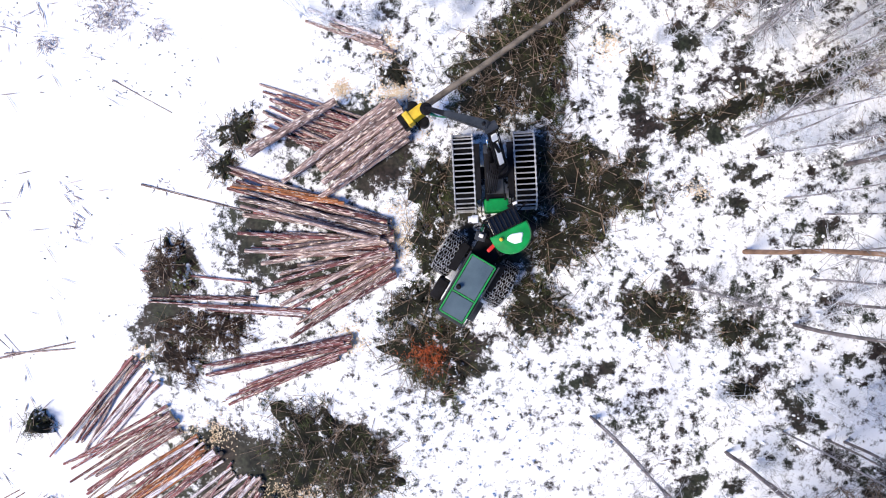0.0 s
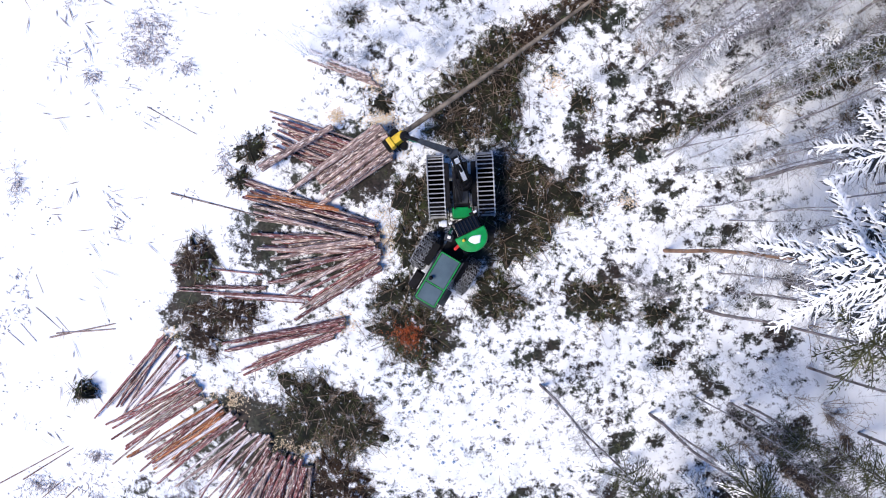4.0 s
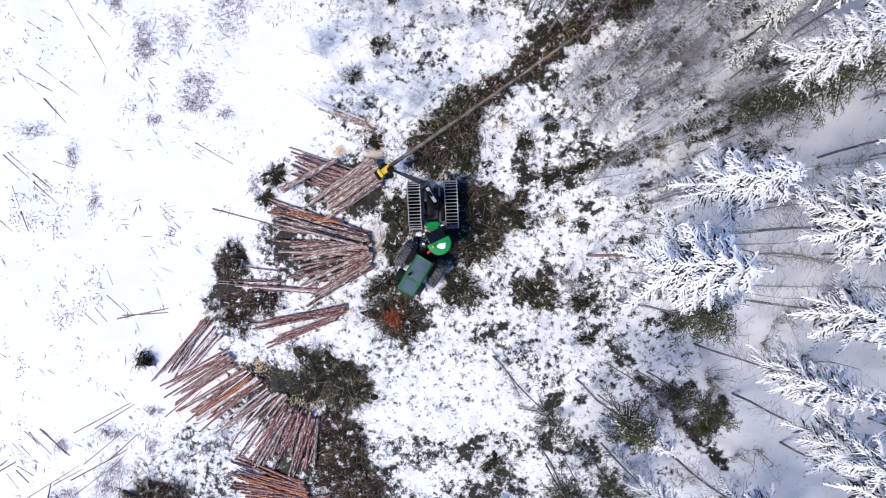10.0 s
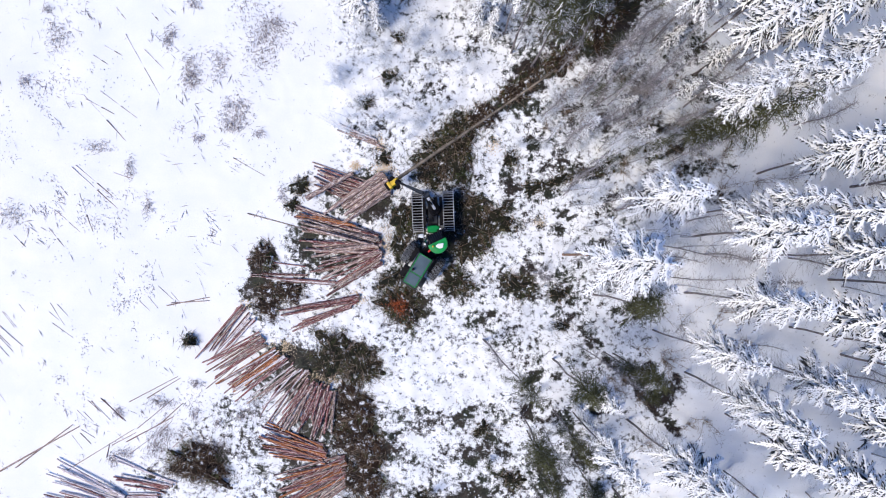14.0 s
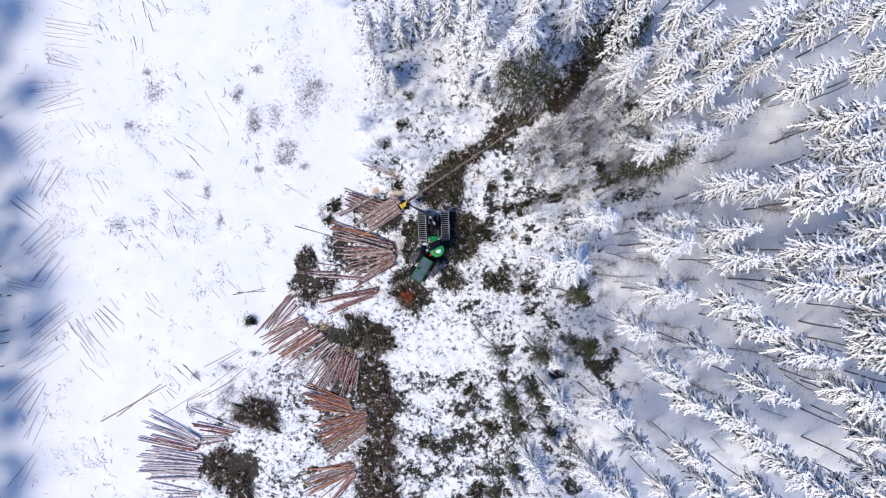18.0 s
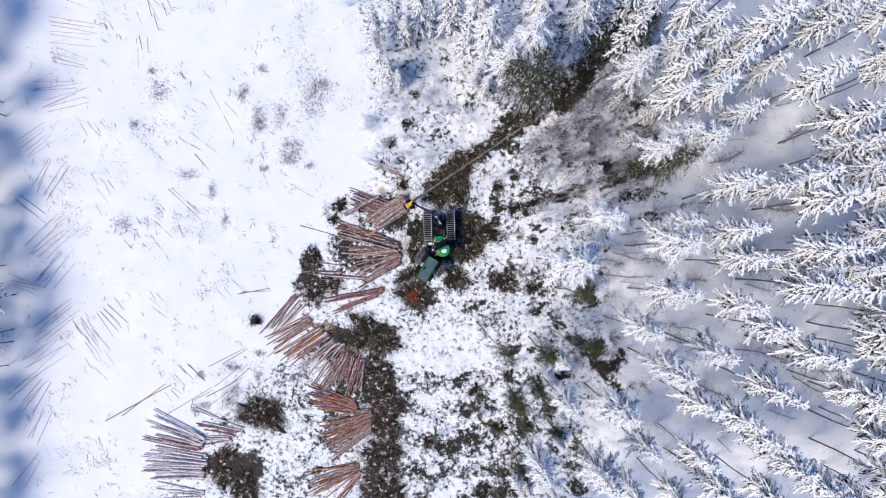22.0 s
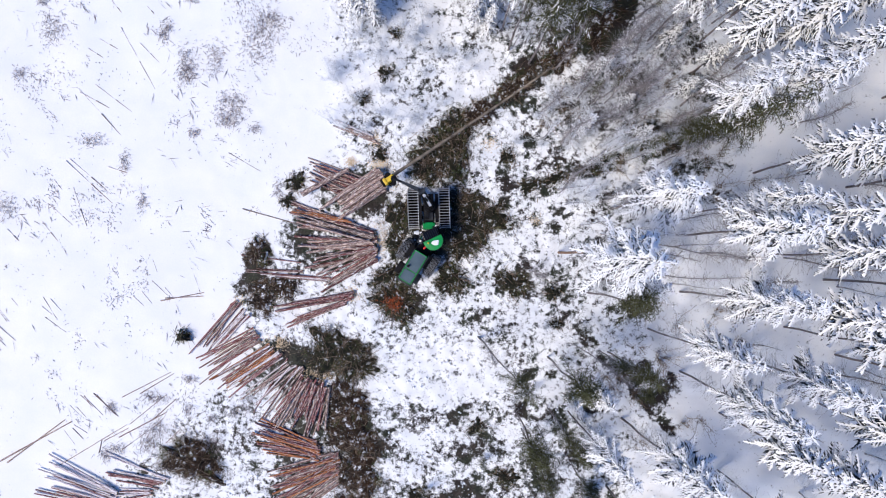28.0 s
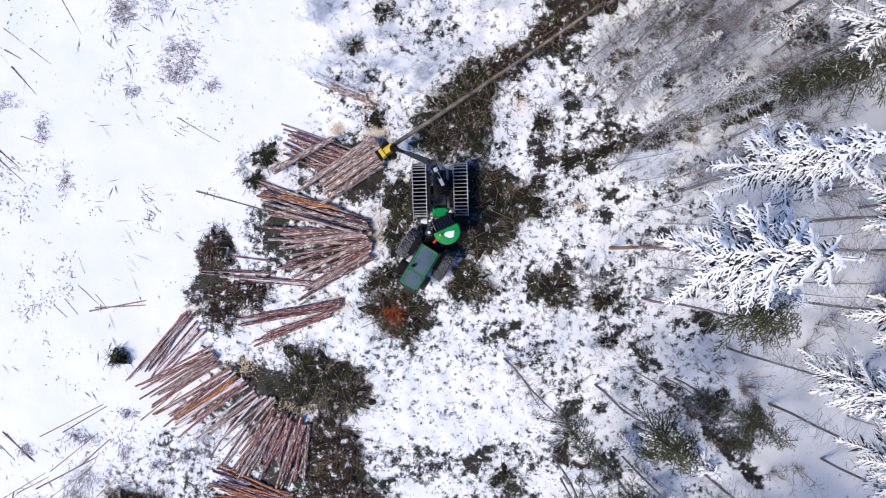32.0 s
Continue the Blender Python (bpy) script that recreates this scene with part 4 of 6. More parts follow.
for i in range(42):
    x, y = dead_rng.uniform(18.5, 35), dead_rng.uniform(-17, 16)
    ob = thing("bare_sapling", x, y, 0, 0, "thin leafless stem with grey frosted twigs", "tree", "bare saplings")
    ob.matrix_basis = pose(x, y, float(ground_z(x, y)) - 0.05, -2.4 + dead_rng.uniform(-9, 9), 3.2 + dead_rng.uniform(-9, 9)) @ pose(0, 0, 0, 0, 0, dead_rng.uniform(0, 360)) @ Matrix.Diagonal((1.4, 1.4, dead_rng.uniform(0.4, 0.9), 1))
    mesh_part("trunk", SNAGS[i % 4][0], ob)
    mesh_part("frosted_twig_mass", SNAGS[i % 4][1], ob, "", "stuff")
for i in range(34):
    x, y = dead_rng.uniform(10.5, 21.5), dead_rng.uniform(7.5, 17.0)
    if off_trail(x, y) < 1.4:
        continue
    k = (1, 3, 1, 3, 0)[i % 5]
    ob = thing("bare_sapling", x, y, 0, 0, "thin leafless stem with grey frosted twigs", "tree", "bare saplings")
    ob.matrix_basis = pose(x, y, float(ground_z(x, y)) - 0.05, -2.4 + dead_rng.uniform(-5, 5), 3.2 + dead_rng.uniform(-5, 5)) @ pose(0, 0, 0, 0, 0, dead_rng.uniform(0, 360)) @ Matrix.Diagonal((1.4, 1.4, dead_rng.uniform(0.5, 1.0), 1))
    mesh_part("trunk", SNAGS[k][0], ob)
    mesh_part("frosted_twig_mass", SNAGS[k][1], ob, "", "stuff")
for x, y, h in [(5.75, -6.0, 0.9), (12.5, -6.4, 1.1), (9.0, -1.2, 0.6)]:
    ob = thing("bare_sapling", x, y, 0, 0, "thin leafless stem with grey frosted twigs", "tree", "bare saplings")
    ob.matrix_basis = pose(x, y, float(ground_z(x, y)) - 0.05, -2.0, 4.0) @ Matrix.Diagonal((1, 1, h, 1))
    mesh_part("trunk", SNAGS[1][0], ob)
    mesh_part("frosted_twig_mass", SNAGS[1][1], ob, "", "stuff")
# the first tree of each kind stands at the eastern rim of the stand
for i, source in enumerate(SPRUCES + MID + SLIM + GREEN + TALL_GREEN + DUSKY + THIN + FAR + WEST + [LEADER]):
    x, y = 39.5 + 2.5 * (i % 2), -25 + 2.6 * i
    source.matrix_basis = pose(x, y, float(ground_z(x, y)) - 0.05, -2.4, 3.2)

# ---- logs ----
def log_data(name, seed, mat):
    """A log of length 1 m along x and radius 1 at its butt end, slightly bowed and knotty; scaled when laid."""
    rng = np.random.default_rng(seed)
    rings, sides = 7, 9
    t = np.linspace(0, 1, rings)
    ang = np.arange(sides) * 2 * np.pi / sides
    bow = rng.uniform(-0.25, 0.25, 2)
    verts = []
    for i in range(rings):
        r = (1 - 0.32 * t[i]) * (1 + rng.uniform(-0.05, 0.05))
        flare = 1.10 if i == 0 else 1.0
        for a in ang:
            k = r * flare * (1 + rng.uniform(-0.04, 0.04))
            verts.append((t[i], k * np.cos(a) + bow[0] * np.sin(np.pi * t[i]), k * np.sin(a) + 0.3 * bow[1] * np.sin(np.pi * t[i])))
    faces = [(i * sides + j, i * sides + (j + 1) % sides, (i + 1) * sides + (j + 1) % sides, (i + 1) * sides + j) for i in range(rings - 1) for j in range(sides)]
    me = array_mesh(name, verts, faces, mat, True)
    ends = []
    for i, x in ((0, -0.0005), (rings - 1, 1.0005)):
        cap = bpy.data.meshes.new("cut_end")
        cap.from_pydata([(x, v[1] * 0.995, v[2] * 0.995) for v in verts[i * sides:(i + 1) * sides]], [], [tuple(range(sides))[::-1] if i == 0 else tuple(range(sides))])
        cap.materials.append(CUT)
        ends.append(cap)
    return me, ends


LOG_MATS = {"red": LOG_RED, "grey": LOG_GREY, "orange": LOG_ORANGE, "frost": LOG_FROST}
LOG_MESHES = {k: [log_data("log", 40 + 10 * j + i, m) for i in range(4)] for j, (k, m) in enumerate(LOG_MATS.items())}
LOG_LABELS = {"red": "delimbed spruce log with reddish-brown torn bark", "grey": "delimbed spruce log with grey-brown bark", "orange": "fresh orange-brown log with peeled bark",
              "frost": "weathered log with thin snow on its bark"}


def lay_log(kind, butt, tip, radius, group, name="log", label=""):
    me, ends = LOG_MESHES[kind][int(RNG.integers(0, 4))]
    ob = new(name, me)
    d = Vector(tip) - Vector(butt)
    turn = d.to_track_quat("X", "Z").to_matrix().to_4x4()
    ob.matrix_basis = Matrix.Translation(butt) @ turn @ pose(0, 0, 0, RNG.uniform(0, 360)) @ Matrix.Diagonal((d.length, radius, radius, 1))
    tagged(ob, label or LOG_LABELS[kind], "log", group)
    for cap in ends:
        mesh_part("cut_end", cap, ob, "pale sawn wood")
    return ob


def pile(group, butts, tips, count, radii, kinds, layers=1, rise=0.0, loose=1.0):
    """A stack of logs: butt ends along one line, tips along another, a wide bottom layer and thinner ones above."""
    (bx0, by0), (bx1, by1) = butts
    (tx0, ty0), (tx1, ty1) = tips
    left = count
    for layer in range(layers):
        here = left if layer == layers - 1 else int(round(left * 0.6))
        left -= here
        for i in range(here):
            q = (i + 0.5 + RNG.uniform(-0.3, 0.3)) / here
            q = 0.5 + (q - 0.5) * (1 - 0.18 * layer)
            r = RNG.uniform(*radii)
            e = np.clip(q + RNG.normal(0, 0.13) * loose, -0.15, 1.15)
            b = np.array([bx0 + (bx1 - bx0) * q, by0 + (by1 - by0) * q])
            t = np.array([tx0 + (tx1 - tx0) * e, ty0 + (ty1 - ty0) * e])
            w = (t - b) / np.linalg.norm(t - b)
            b, t = b + w * RNG.uniform(-0.25, 0.35), t + w * RNG.uniform(-1.2, 0.6)
            up = rise + (radii[0] + radii[1]) * 0.88 * layer + RNG.uniform(0, 0.05)
            zb, zt = float(ground_z(*b)) + r * 0.9 + up, float(ground_z(*t)) + r * 0.65 + up * 0.9
            lay_log(kinds[int(RNG.integers(0, len(kinds)))], (b[0], b[1], zb), (t[0], t[1], zt), r, group)


RG = ("red", "grey")
pile("logs of the crossing stack", ((-2.61, 4.94), (-3.41, 3.26)), ((-6.18, 6.03), (-5.90, 4.05)), 26, (0.05, 0.10), ("red", "red", "grey"), 2, 0.0, 1.4)
pile("logs of the big stack", ((-1.76, 5.68), (-0.92, 4.20)), ((-5.66, 3.01), (-3.82, 2.06)), 13, (0.14, 0.20), ("grey",), 2, 0.12, 0.3)
lay_log("grey", (-6.85, 3.70, 0.55), (-3.65, 5.48, 0.62), 0.20, "logs of the crossing stack")
pile("logs of the fan", ((-1.92, 1.37), (-1.68, -0.33)), ((-7.51, 2.66), (-6.05, -1.54)), 40, (0.07, 0.14), ("red", "grey", "red", "grey"), 3, 0.0, 1.5)
pile("logs of the fan", ((-4.12, 2.11), (-3.52, 1.86)), ((-7.51, 2.86), (-7.32, 2.26)), 4, (0.05, 0.07), ("orange",), 1, 0.25)
pile("logs of the short stack", ((-1.88, -0.23), (-1.58, -0.88)), ((-5.25, -2.39), (-4.95, -3.15)), 8, (0.07, 0.11), RG, 2)
pile("logs of the long row", ((-7.05, -1.59), (-7.05, -1.79)), ((-11.18, -1.54), (-11.18, -1.75)), 3, (0.045, 0.06), ("frost", "red"))
pile("logs of the long row", ((-4.84, -2.04), (-4.95, -2.34)), ((-10.98, -1.80), (-8.36, -2.15)), 6, (0.04, 0.065), ("frost", "red"))
pile("logs of the long row", ((-7.05, -1.04), (-7.05, -1.09)), ((-11.06, -0.64), (-11.07, -0.69)), 1, (0.035, 0.045), ("red",))
pile("logs of the low stack", ((-3.34, -3.00), (-3.29, -3.40)), ((-8.38, -3.96), (-8.34, -4.42)), 9, (0.07, 0.11), ("red", "red", "grey"), 2)
pile("logs of the low stack", ((-3.55, -3.50), (-3.75, -3.95)), ((-7.99, -5.18), (-7.90, -5.68)), 7, (0.06, 0.10), ("grey", "red", "red"), 2)
pile("logs of the western stack", ((-11.82, -3.87), (-11.22, -4.22)), ((-14.62, -7.43), (-13.70, -7.69)), 8, (0.049, 0.088), ("red", "red", "grey"), 2, 0.0, 2.2)
pile("logs of the western stack", ((-11.12, -4.42), (-10.52, -4.88)), ((-13.60, -7.53), (-12.88, -7.33)), 8, (0.049, 0.079), ("red", "frost"), 1, 0.0, 2.2)
pile("logs of the second western stack", ((-10.43, -5.79), (-9.63, -6.71)), ((-14.02, -8.05), (-13.32, -8.86)), 16, (0.049, 0.088), ("grey", "red", "red"), 2, 0.0, 2.2)
pile("logs of the third western stack", ((-9.33, -6.91), (-8.12, -7.82)), ((-13.02, -9.58), (-11.61, -10.50)), 26, (0.049, 0.095), ("red", "red", "orange", "red", "frost"), 2, 0.0, 2.2)
pile("logs of the fourth western stack", ((-7.92, -7.92), (-6.71, -8.64)), ((-11.00, -10.80), (-9.49, -11.83)), 12, (0.049, 0.079), ("grey", "red", "frost"), 1, 0.0, 2.4)
pile("logs of the round stack", ((-6.92, -9.05), (-4.49, -9.70)), ((-8.58, -12.24), (-5.53, -13.15)), 34, (0.066, 0.114), ("red", "red", "grey"), 2, 0.0, 1.4)
pile("logs of the orange stack", ((-5.64, -13.6), (-5.44, -15.1)), ((-9.75, -12.4), (-9.6, -14.3)), 30, (0.052, 0.085), ("orange", "red", "red"), 2, 0.0, 2.2)
pile("logs of the southern stack", ((-4.21, -14.3), (-3.92, -16.6)), ((-8.72, -16.2), (-7.52, -18.9)), 44, (0.057, 0.097), ("red", "red", "red", "grey", "orange"), 2, 0.0, 2.0)
pile("logs of the last stack", ((-5.58, -19.49), (-4.76, -20.75)), ((-10.21, -20.58), (-8.40, -24.68)), 28, (0.057, 0.097), ("red", "red", "red", "grey", "orange"), 2, 0.0, 2.0)
pile("logs of the snowy stack", ((-19.79, -19.38), (-19.85, -21.91)), ((-25.69, -19.21), (-25.58, -22.38)), 22, (0.08, 0.12), ("frost",), 2)
pile("logs of the snowy stack", ((-20.06, -17.70), (-20.41, -19.17)), ((-25.17, -15.64), (-25.57, -18.58)), 14, (0.06, 0.10), ("frost", "frost", "red"), 1, 0.1)
pile("logs of the snowy stack", ((-16.32, -16.63), (-17.69, -18.00)), ((-20.62, -15.41), (-20.71, -18.76)), 14, (0.05, 0.09), ("frost", "red"))
pile("logs of the snowy stack", ((-19.88, -22.97), (-20.31, -23.61)), ((-24.33, -22.27), (-23.96, -23.86)), 4, (0.08, 0.10), ("frost",))
pile("grey logs at the edge", ((-1.80, 7.30), (-1.90, 7.80)), ((-4.48, 8.29), (-4.37, 8.78)), 4, (0.08, 0.10), ("frost", "grey"))

# ---- thin poles left lying over the open clearing ----
def poles(x, y, angle, count, length, gap, kind="frost", jitter=8.0):
    for i in range(count):
        a = radians(angle + RNG.uniform(-jitter, jitter))
        off = (i - (count - 1) / 2) * gap * RNG.uniform(0.7, 1.3)
        cx, cy = x - math.sin(a) * off + RNG.uniform(-0.4, 0.4), y + math.cos(a) * off
        h = length * RNG.uniform(0.35, 0.55)
        p, q = (cx - math.cos(a) * h, cy - math.sin(a) * h), (cx + math.cos(a) * h, cy + math.sin(a) * h)
        r = RNG.uniform(0.028, 0.05)
        lay_log(kind, (*p, float(ground_z(*p)) + r * 0.4), (*q, float(ground_z(*q)) + r * 0.4), r, "poles on the clearing", "pole", "thin delimbed pole half sunk in the snow")


for x, y, angle, count, length in [(-31.6, 25.6, 2, 3, 5.0), (-33.1, 23.7, -25, 3, 3.0), (-33.4, 20.5, -4, 6, 5.0), (-33.6, 17.8, -15, 4, 3.5), (-34.8, 15.3, 8, 3, 4.5), (-34.0, 14.0, 20, 4, 5.0), (-36.9, 10.0, 40, 6, 3.0),
          (-35.5, 6.6, 60, 6, 3.8), (-37.4, 3.6, -30, 3, 3.5), (-35.5, 0.7, 42, 6, 4.2), (-34.9, -2.1, 48, 6, 4.2), (-37.6, -3.8, -15, 4, 3.5), (-34.8, -7.0, 40, 6, 5.0), (-35.7, -10.1, 38, 7, 4.8)]:
    poles(x, y, angle, count, length, 0.42, "frost")
for x, y, angle, count, length in [(-37.2, -14.0, 52, 6, 4.0), (-36.5, -17.2, 60, 3, 3.5), (-37.4, -21.8, 62, 2, 4.5), (-30.5, -9.2, -50, 3, 2.5), (-29.0, -6.8, -45, 4, 2.8),
          ]:
    poles(x, y, angle, count, length, 0.5, "frost", 12)
# loose groups of short sticks strewn in rows over the clearing
for k in range(26):
    y0 = RNG.uniform(-16, 27)
    x0 = RNG.uniform(-33, float(edge_x(y0)) - 5)
    if (x0 > -29 and -2 < y0 < 18) or (x0 > -14 and abs(y0) < 9):
        continue
    way = RNG.normal(-56, 12)
    for i in range(int(RNG.integers(4, 9))):
        x, y = x0 + RNG.normal(0, 0.8), y0 + RNG.normal(0, 1.0)
        a, h, r = radians(way + RNG.normal(0, 7)), RNG.uniform(0.25, 0.95), RNG.uniform(0.016, 0.034)
        p, q = (x - math.cos(a) * h, y - math.sin(a) * h), (x + math.cos(a) * h, y + math.sin(a) * h)
        lay_log("frost" if i % 3 else "grey", (*p, float(ground_z(*p)) + r * 0.5), (*q, float(ground_z(*q)) + r * 0.5), r, "poles on the clearing", "pole", "thin frosted stick half sunk in the snow")
for x0, y0, x1, y1 in [(-19.96, 15.08, -17.51, 10.85), (-22.99, 10.82, -19.97, 7.64), (-23.83, 5.72, -20.52, 2.8), (-23.28, 3.84, -22.32, 1.15), (-26.9, 2.98, -26.35, 2.39), (-24.95, 2.6, -23.29, 1.14),
                       (-25.52, 1.37, -24.41, 0.03), (-21.75, 11.09, -19.14, 9.24), (-22.29, 13.61, -21.19, 12.96), (-20.64, 16.93, -19.96, 16.14), (-18.05, 16.54, -17.56, 16.01), (-28.03, 0.79, -27.2, -0.01),
                       (-21.47, 14.28, -20.23, 13.62), (-18.6, 14.03, -17.23, 12.71), (-20.8, 5.35, -19.42, 4.96), (-23.55, 5.85, -20.8, 3.6), (-22.85, 10.55, -20.79, 9.5), (-24.67, 4.36, -24.12, 3.69)]:
    for k in range(2):
        # a long stick broken in two, its tip end half buried
        p, q = (x0 + (x1 - x0) * 0.55 * k, y0 + (y1 - y0) * 0.55 * k), (x0 + (x1 - x0) * (0.48 + 0.52 * k), y0 + (y1 - y0) * (0.48 + 0.52 * k))
        r = RNG.uniform(0.022, 0.038)
        lay_log("grey" if k else "frost", (*p, float(ground_z(*p)) + r * 0.9), (*q, float(ground_z(*q)) - r * 0.2), r, "poles on the clearing", "pole", "thin broken stick half buried in the snow")
for x0, y0, x1, y1 in [(-19.7, -11.0, -16.2, -9.1), (-18.4, -10.7, -16.0, -9.2), (-21.8, -10.8, -20.0, -12.4), (-22.5, -11.0, -22.0, -11.7), (-21.0, -14.2, -19.2, -13.2), (-19.1, -12.9, -16.5, -10.7), (-17.4, -12.5, -15.8, -11.0), (-16.5, -14.2, -15.5, -13.2),
                       (-14.1, -9.9, -12.4, -8.5), (-17.4, -13.1, -16.6, -12.3), (-13.0, -9.4, -11.9, -8.3), (-19.9, -13.9, -16.5, -12.0), (-21.4, -15.1, -21.2, -14.1), (-19.7, -14.8, -16.9, -12.7), (-24.6, -16.3, -19.4, -13.0), (-21.6, -10.9, -20.2, -12.3)]:
    r = RNG.uniform(0.024, 0.042)
    lay_log("grey" if RNG.random() < 0.6 else "red", (x0, y0, float(ground_z(x0, y0)) + r * 0.9), (x1, y1, float(ground_z(x1, y1)) + r * 0.6), r, "poles on the clearing", "pole", "long thin grey pole lying on the snow")
for p, q, r in [((-12.21, 6.50), (-9.98, 5.27), 0.022), ((-16.99, -4.03), (-13.93, -3.37), 0.04), ((-16.68, -3.83), (-13.94, -3.62), 0.035), ((-11.22, 2.61), (-7.02, 1.56), 0.042),
                ((-29.76, -16.61), (-23.44, -12.92), 0.06), ((-28.19, -16.08), (-23.95, -12.82), 0.05)]:
    lay_log("grey", (*p, float(ground_z(*p)) + r), (*q, float(ground_z(*q)) + r), r, "poles on the clearing", "pole", "long thin grey pole lying on the snow")

# ---- brush, undergrowth and frosted shrubs ----
def brush_heap(x, y, rx, ry, turn, height, seed, rusty=0.0, twiggy=1.0, mat=None):
    """A flat heap of cut spruce branches: bare sticks over a mat of dark needle sprays."""
    rng = np.random.default_rng(seed)
    ob = thing("brush_heap", x, y, float(ground_z(x, y)), turn, "heap of cut dark green and brown spruce branches", "brush", "heaps of logging brush")
    area = rx * ry

    def spot(n, spread=1.0):
        a, r = rng.uniform(0, 2 * np.pi, n), rng.uniform(0, 1, n) ** 0.6 * spread + np.abs(rng.normal(0, 0.20, n))
        ragged = 1 + 0.24 * np.sin(a * 3 + seed) + 0.17 * np.sin(a * 7 + 2 * seed) + 0.12 * np.sin(a * 13 + 5 * seed)
        px, py = np.cos(a) * r * rx * ragged, np.sin(a) * r * ry * ragged
        return px, py, np.clip(1 - (r / 1.05) ** 2, 0, 1)

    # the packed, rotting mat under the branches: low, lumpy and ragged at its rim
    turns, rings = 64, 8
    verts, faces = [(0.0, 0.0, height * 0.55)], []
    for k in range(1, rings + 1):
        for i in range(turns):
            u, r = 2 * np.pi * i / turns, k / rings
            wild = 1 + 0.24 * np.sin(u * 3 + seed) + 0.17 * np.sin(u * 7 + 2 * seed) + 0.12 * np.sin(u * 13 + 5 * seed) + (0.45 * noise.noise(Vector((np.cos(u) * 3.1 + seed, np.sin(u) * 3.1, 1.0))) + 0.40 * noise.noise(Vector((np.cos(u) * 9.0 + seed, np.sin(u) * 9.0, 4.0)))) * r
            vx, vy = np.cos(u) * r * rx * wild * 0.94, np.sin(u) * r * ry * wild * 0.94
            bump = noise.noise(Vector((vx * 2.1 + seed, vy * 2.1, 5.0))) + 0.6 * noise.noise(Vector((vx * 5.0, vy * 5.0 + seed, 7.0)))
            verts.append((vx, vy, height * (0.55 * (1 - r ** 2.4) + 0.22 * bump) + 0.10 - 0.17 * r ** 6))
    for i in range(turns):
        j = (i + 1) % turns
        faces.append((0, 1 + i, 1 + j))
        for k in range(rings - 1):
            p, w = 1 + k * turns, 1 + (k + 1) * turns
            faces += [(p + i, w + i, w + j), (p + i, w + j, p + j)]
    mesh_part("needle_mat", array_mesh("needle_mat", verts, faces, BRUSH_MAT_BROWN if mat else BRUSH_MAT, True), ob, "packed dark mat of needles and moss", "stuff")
    n = int(540 * area)
    px, py, q = spot(n)
    hold = np.array([noise.noise(Vector((u * 0.8 + seed, v * 0.8, 6.0))) + 0.6 * noise.noise(Vector((u * 2.2, v * 2.2 + seed, 8.0))) for u, v in zip(px, py)])
    held = hold + 0.35 * q > -0.06
    px, py, q = px[held], py[held], q[held]
    n = len(px)
    z = rng.uniform(0.02, 1, n) * height * (0.25 + 0.75 * q)
    base = np.stack([px, py, z], 1)
    phi = rng.uniform(0, 2 * np.pi, n)
    # each spray: a rib with four pairs of needle fingers
    length = rng.uniform(0.12, 0.42, n)
    out = np.stack([np.cos(phi), np.sin(phi), rng.uniform(-0.25, 0.25, n)], 1)
    a, b, w = [base], [base + out * length[:, None]], [np.full(n, 0.011)]
    for s, side in ((0.25, 1), (0.4, -1), (0.55, 1), (0.7, -1)):
        p2 = phi + side * 0.85
        o2 = np.stack([np.cos(p2), np.sin(p2), rng.uniform(-0.3, 0.2, n)], 1)
        st = base + out * (length * s)[:, None]
        a.append(st)
        b.append(st + o2 * (length * rng.uniform(0.3, 0.5, n))[:, None])
        w.append(np.full(n, 0.012))
    a, b, w = np.concatenate(a), np.concatenate(b), np.concatenate(w)
    fresh = np.tile(np.array([noise.noise(Vector((u * 1.1 + seed, v * 1.1, 2.0))) for u, v in zip(px, py)]) + rng.uniform(-0.25, 0.25, n) > (0.22 if mat else -0.05), 5)
    for name, some, kind_of, text in (("needles", ~fresh, mat or NEEDLE_BRUSH, "dark brown needle sprays"), ("fresh_needles", fresh, NEEDLE_FRESH, "fresh green needle sprays")):
        if some.any():
            mesh_part(name, array_mesh(name, *blades(a[some], b[some], w[some], 0.0), kind_of), ob, text, "stuff")
    n = int(90 * area * twiggy)
    px, py, q = spot(n, 0.95)
    z = rng.uniform(0.35, 1.1, n) * height * (0.3 + 0.7 * q) + 0.03
    phi = rng.uniform(0, 2 * np.pi, n)
    ln = rng.uniform(0.3, 1.3, n)
    c = np.stack([px, py, z], 1)
    d = np.stack([np.cos(phi), np.sin(phi), rng.uniform(-0.12, 0.12, n)], 1) * ln[:, None] / 2
    me = array_mesh("branch_tangle", *rods(c - d, c + d, rng.uniform(0.006, 0.016, n), 0.004, 4), TWIG)
    mesh_part("branch_tangle", me, ob, "bare grey-brown branches", "stuff")
    n = int(16 * area)
    px, py, q = spot(n)
    phi = rng.uniform(0, 2 * np.pi, n)
    c = np.stack([px, py, rng.uniform(0.3, 1.0, n) * height * (0.3 + 0.7 * q) + 0.06], 1)
    d = np.stack([np.cos(phi), np.sin(phi), np.zeros(n)], 1) * rng.uniform(0.012, 0.03, n)[:, None]
    w = rng.uniform(0.010, 0.026, n)
    mesh_part("snow_fleck", array_mesh("snow_fleck", *snow_pads(c - d, c + d, w, w * 0.5), TREE_SNOW, True), ob, "small pads of snow", "stuff")
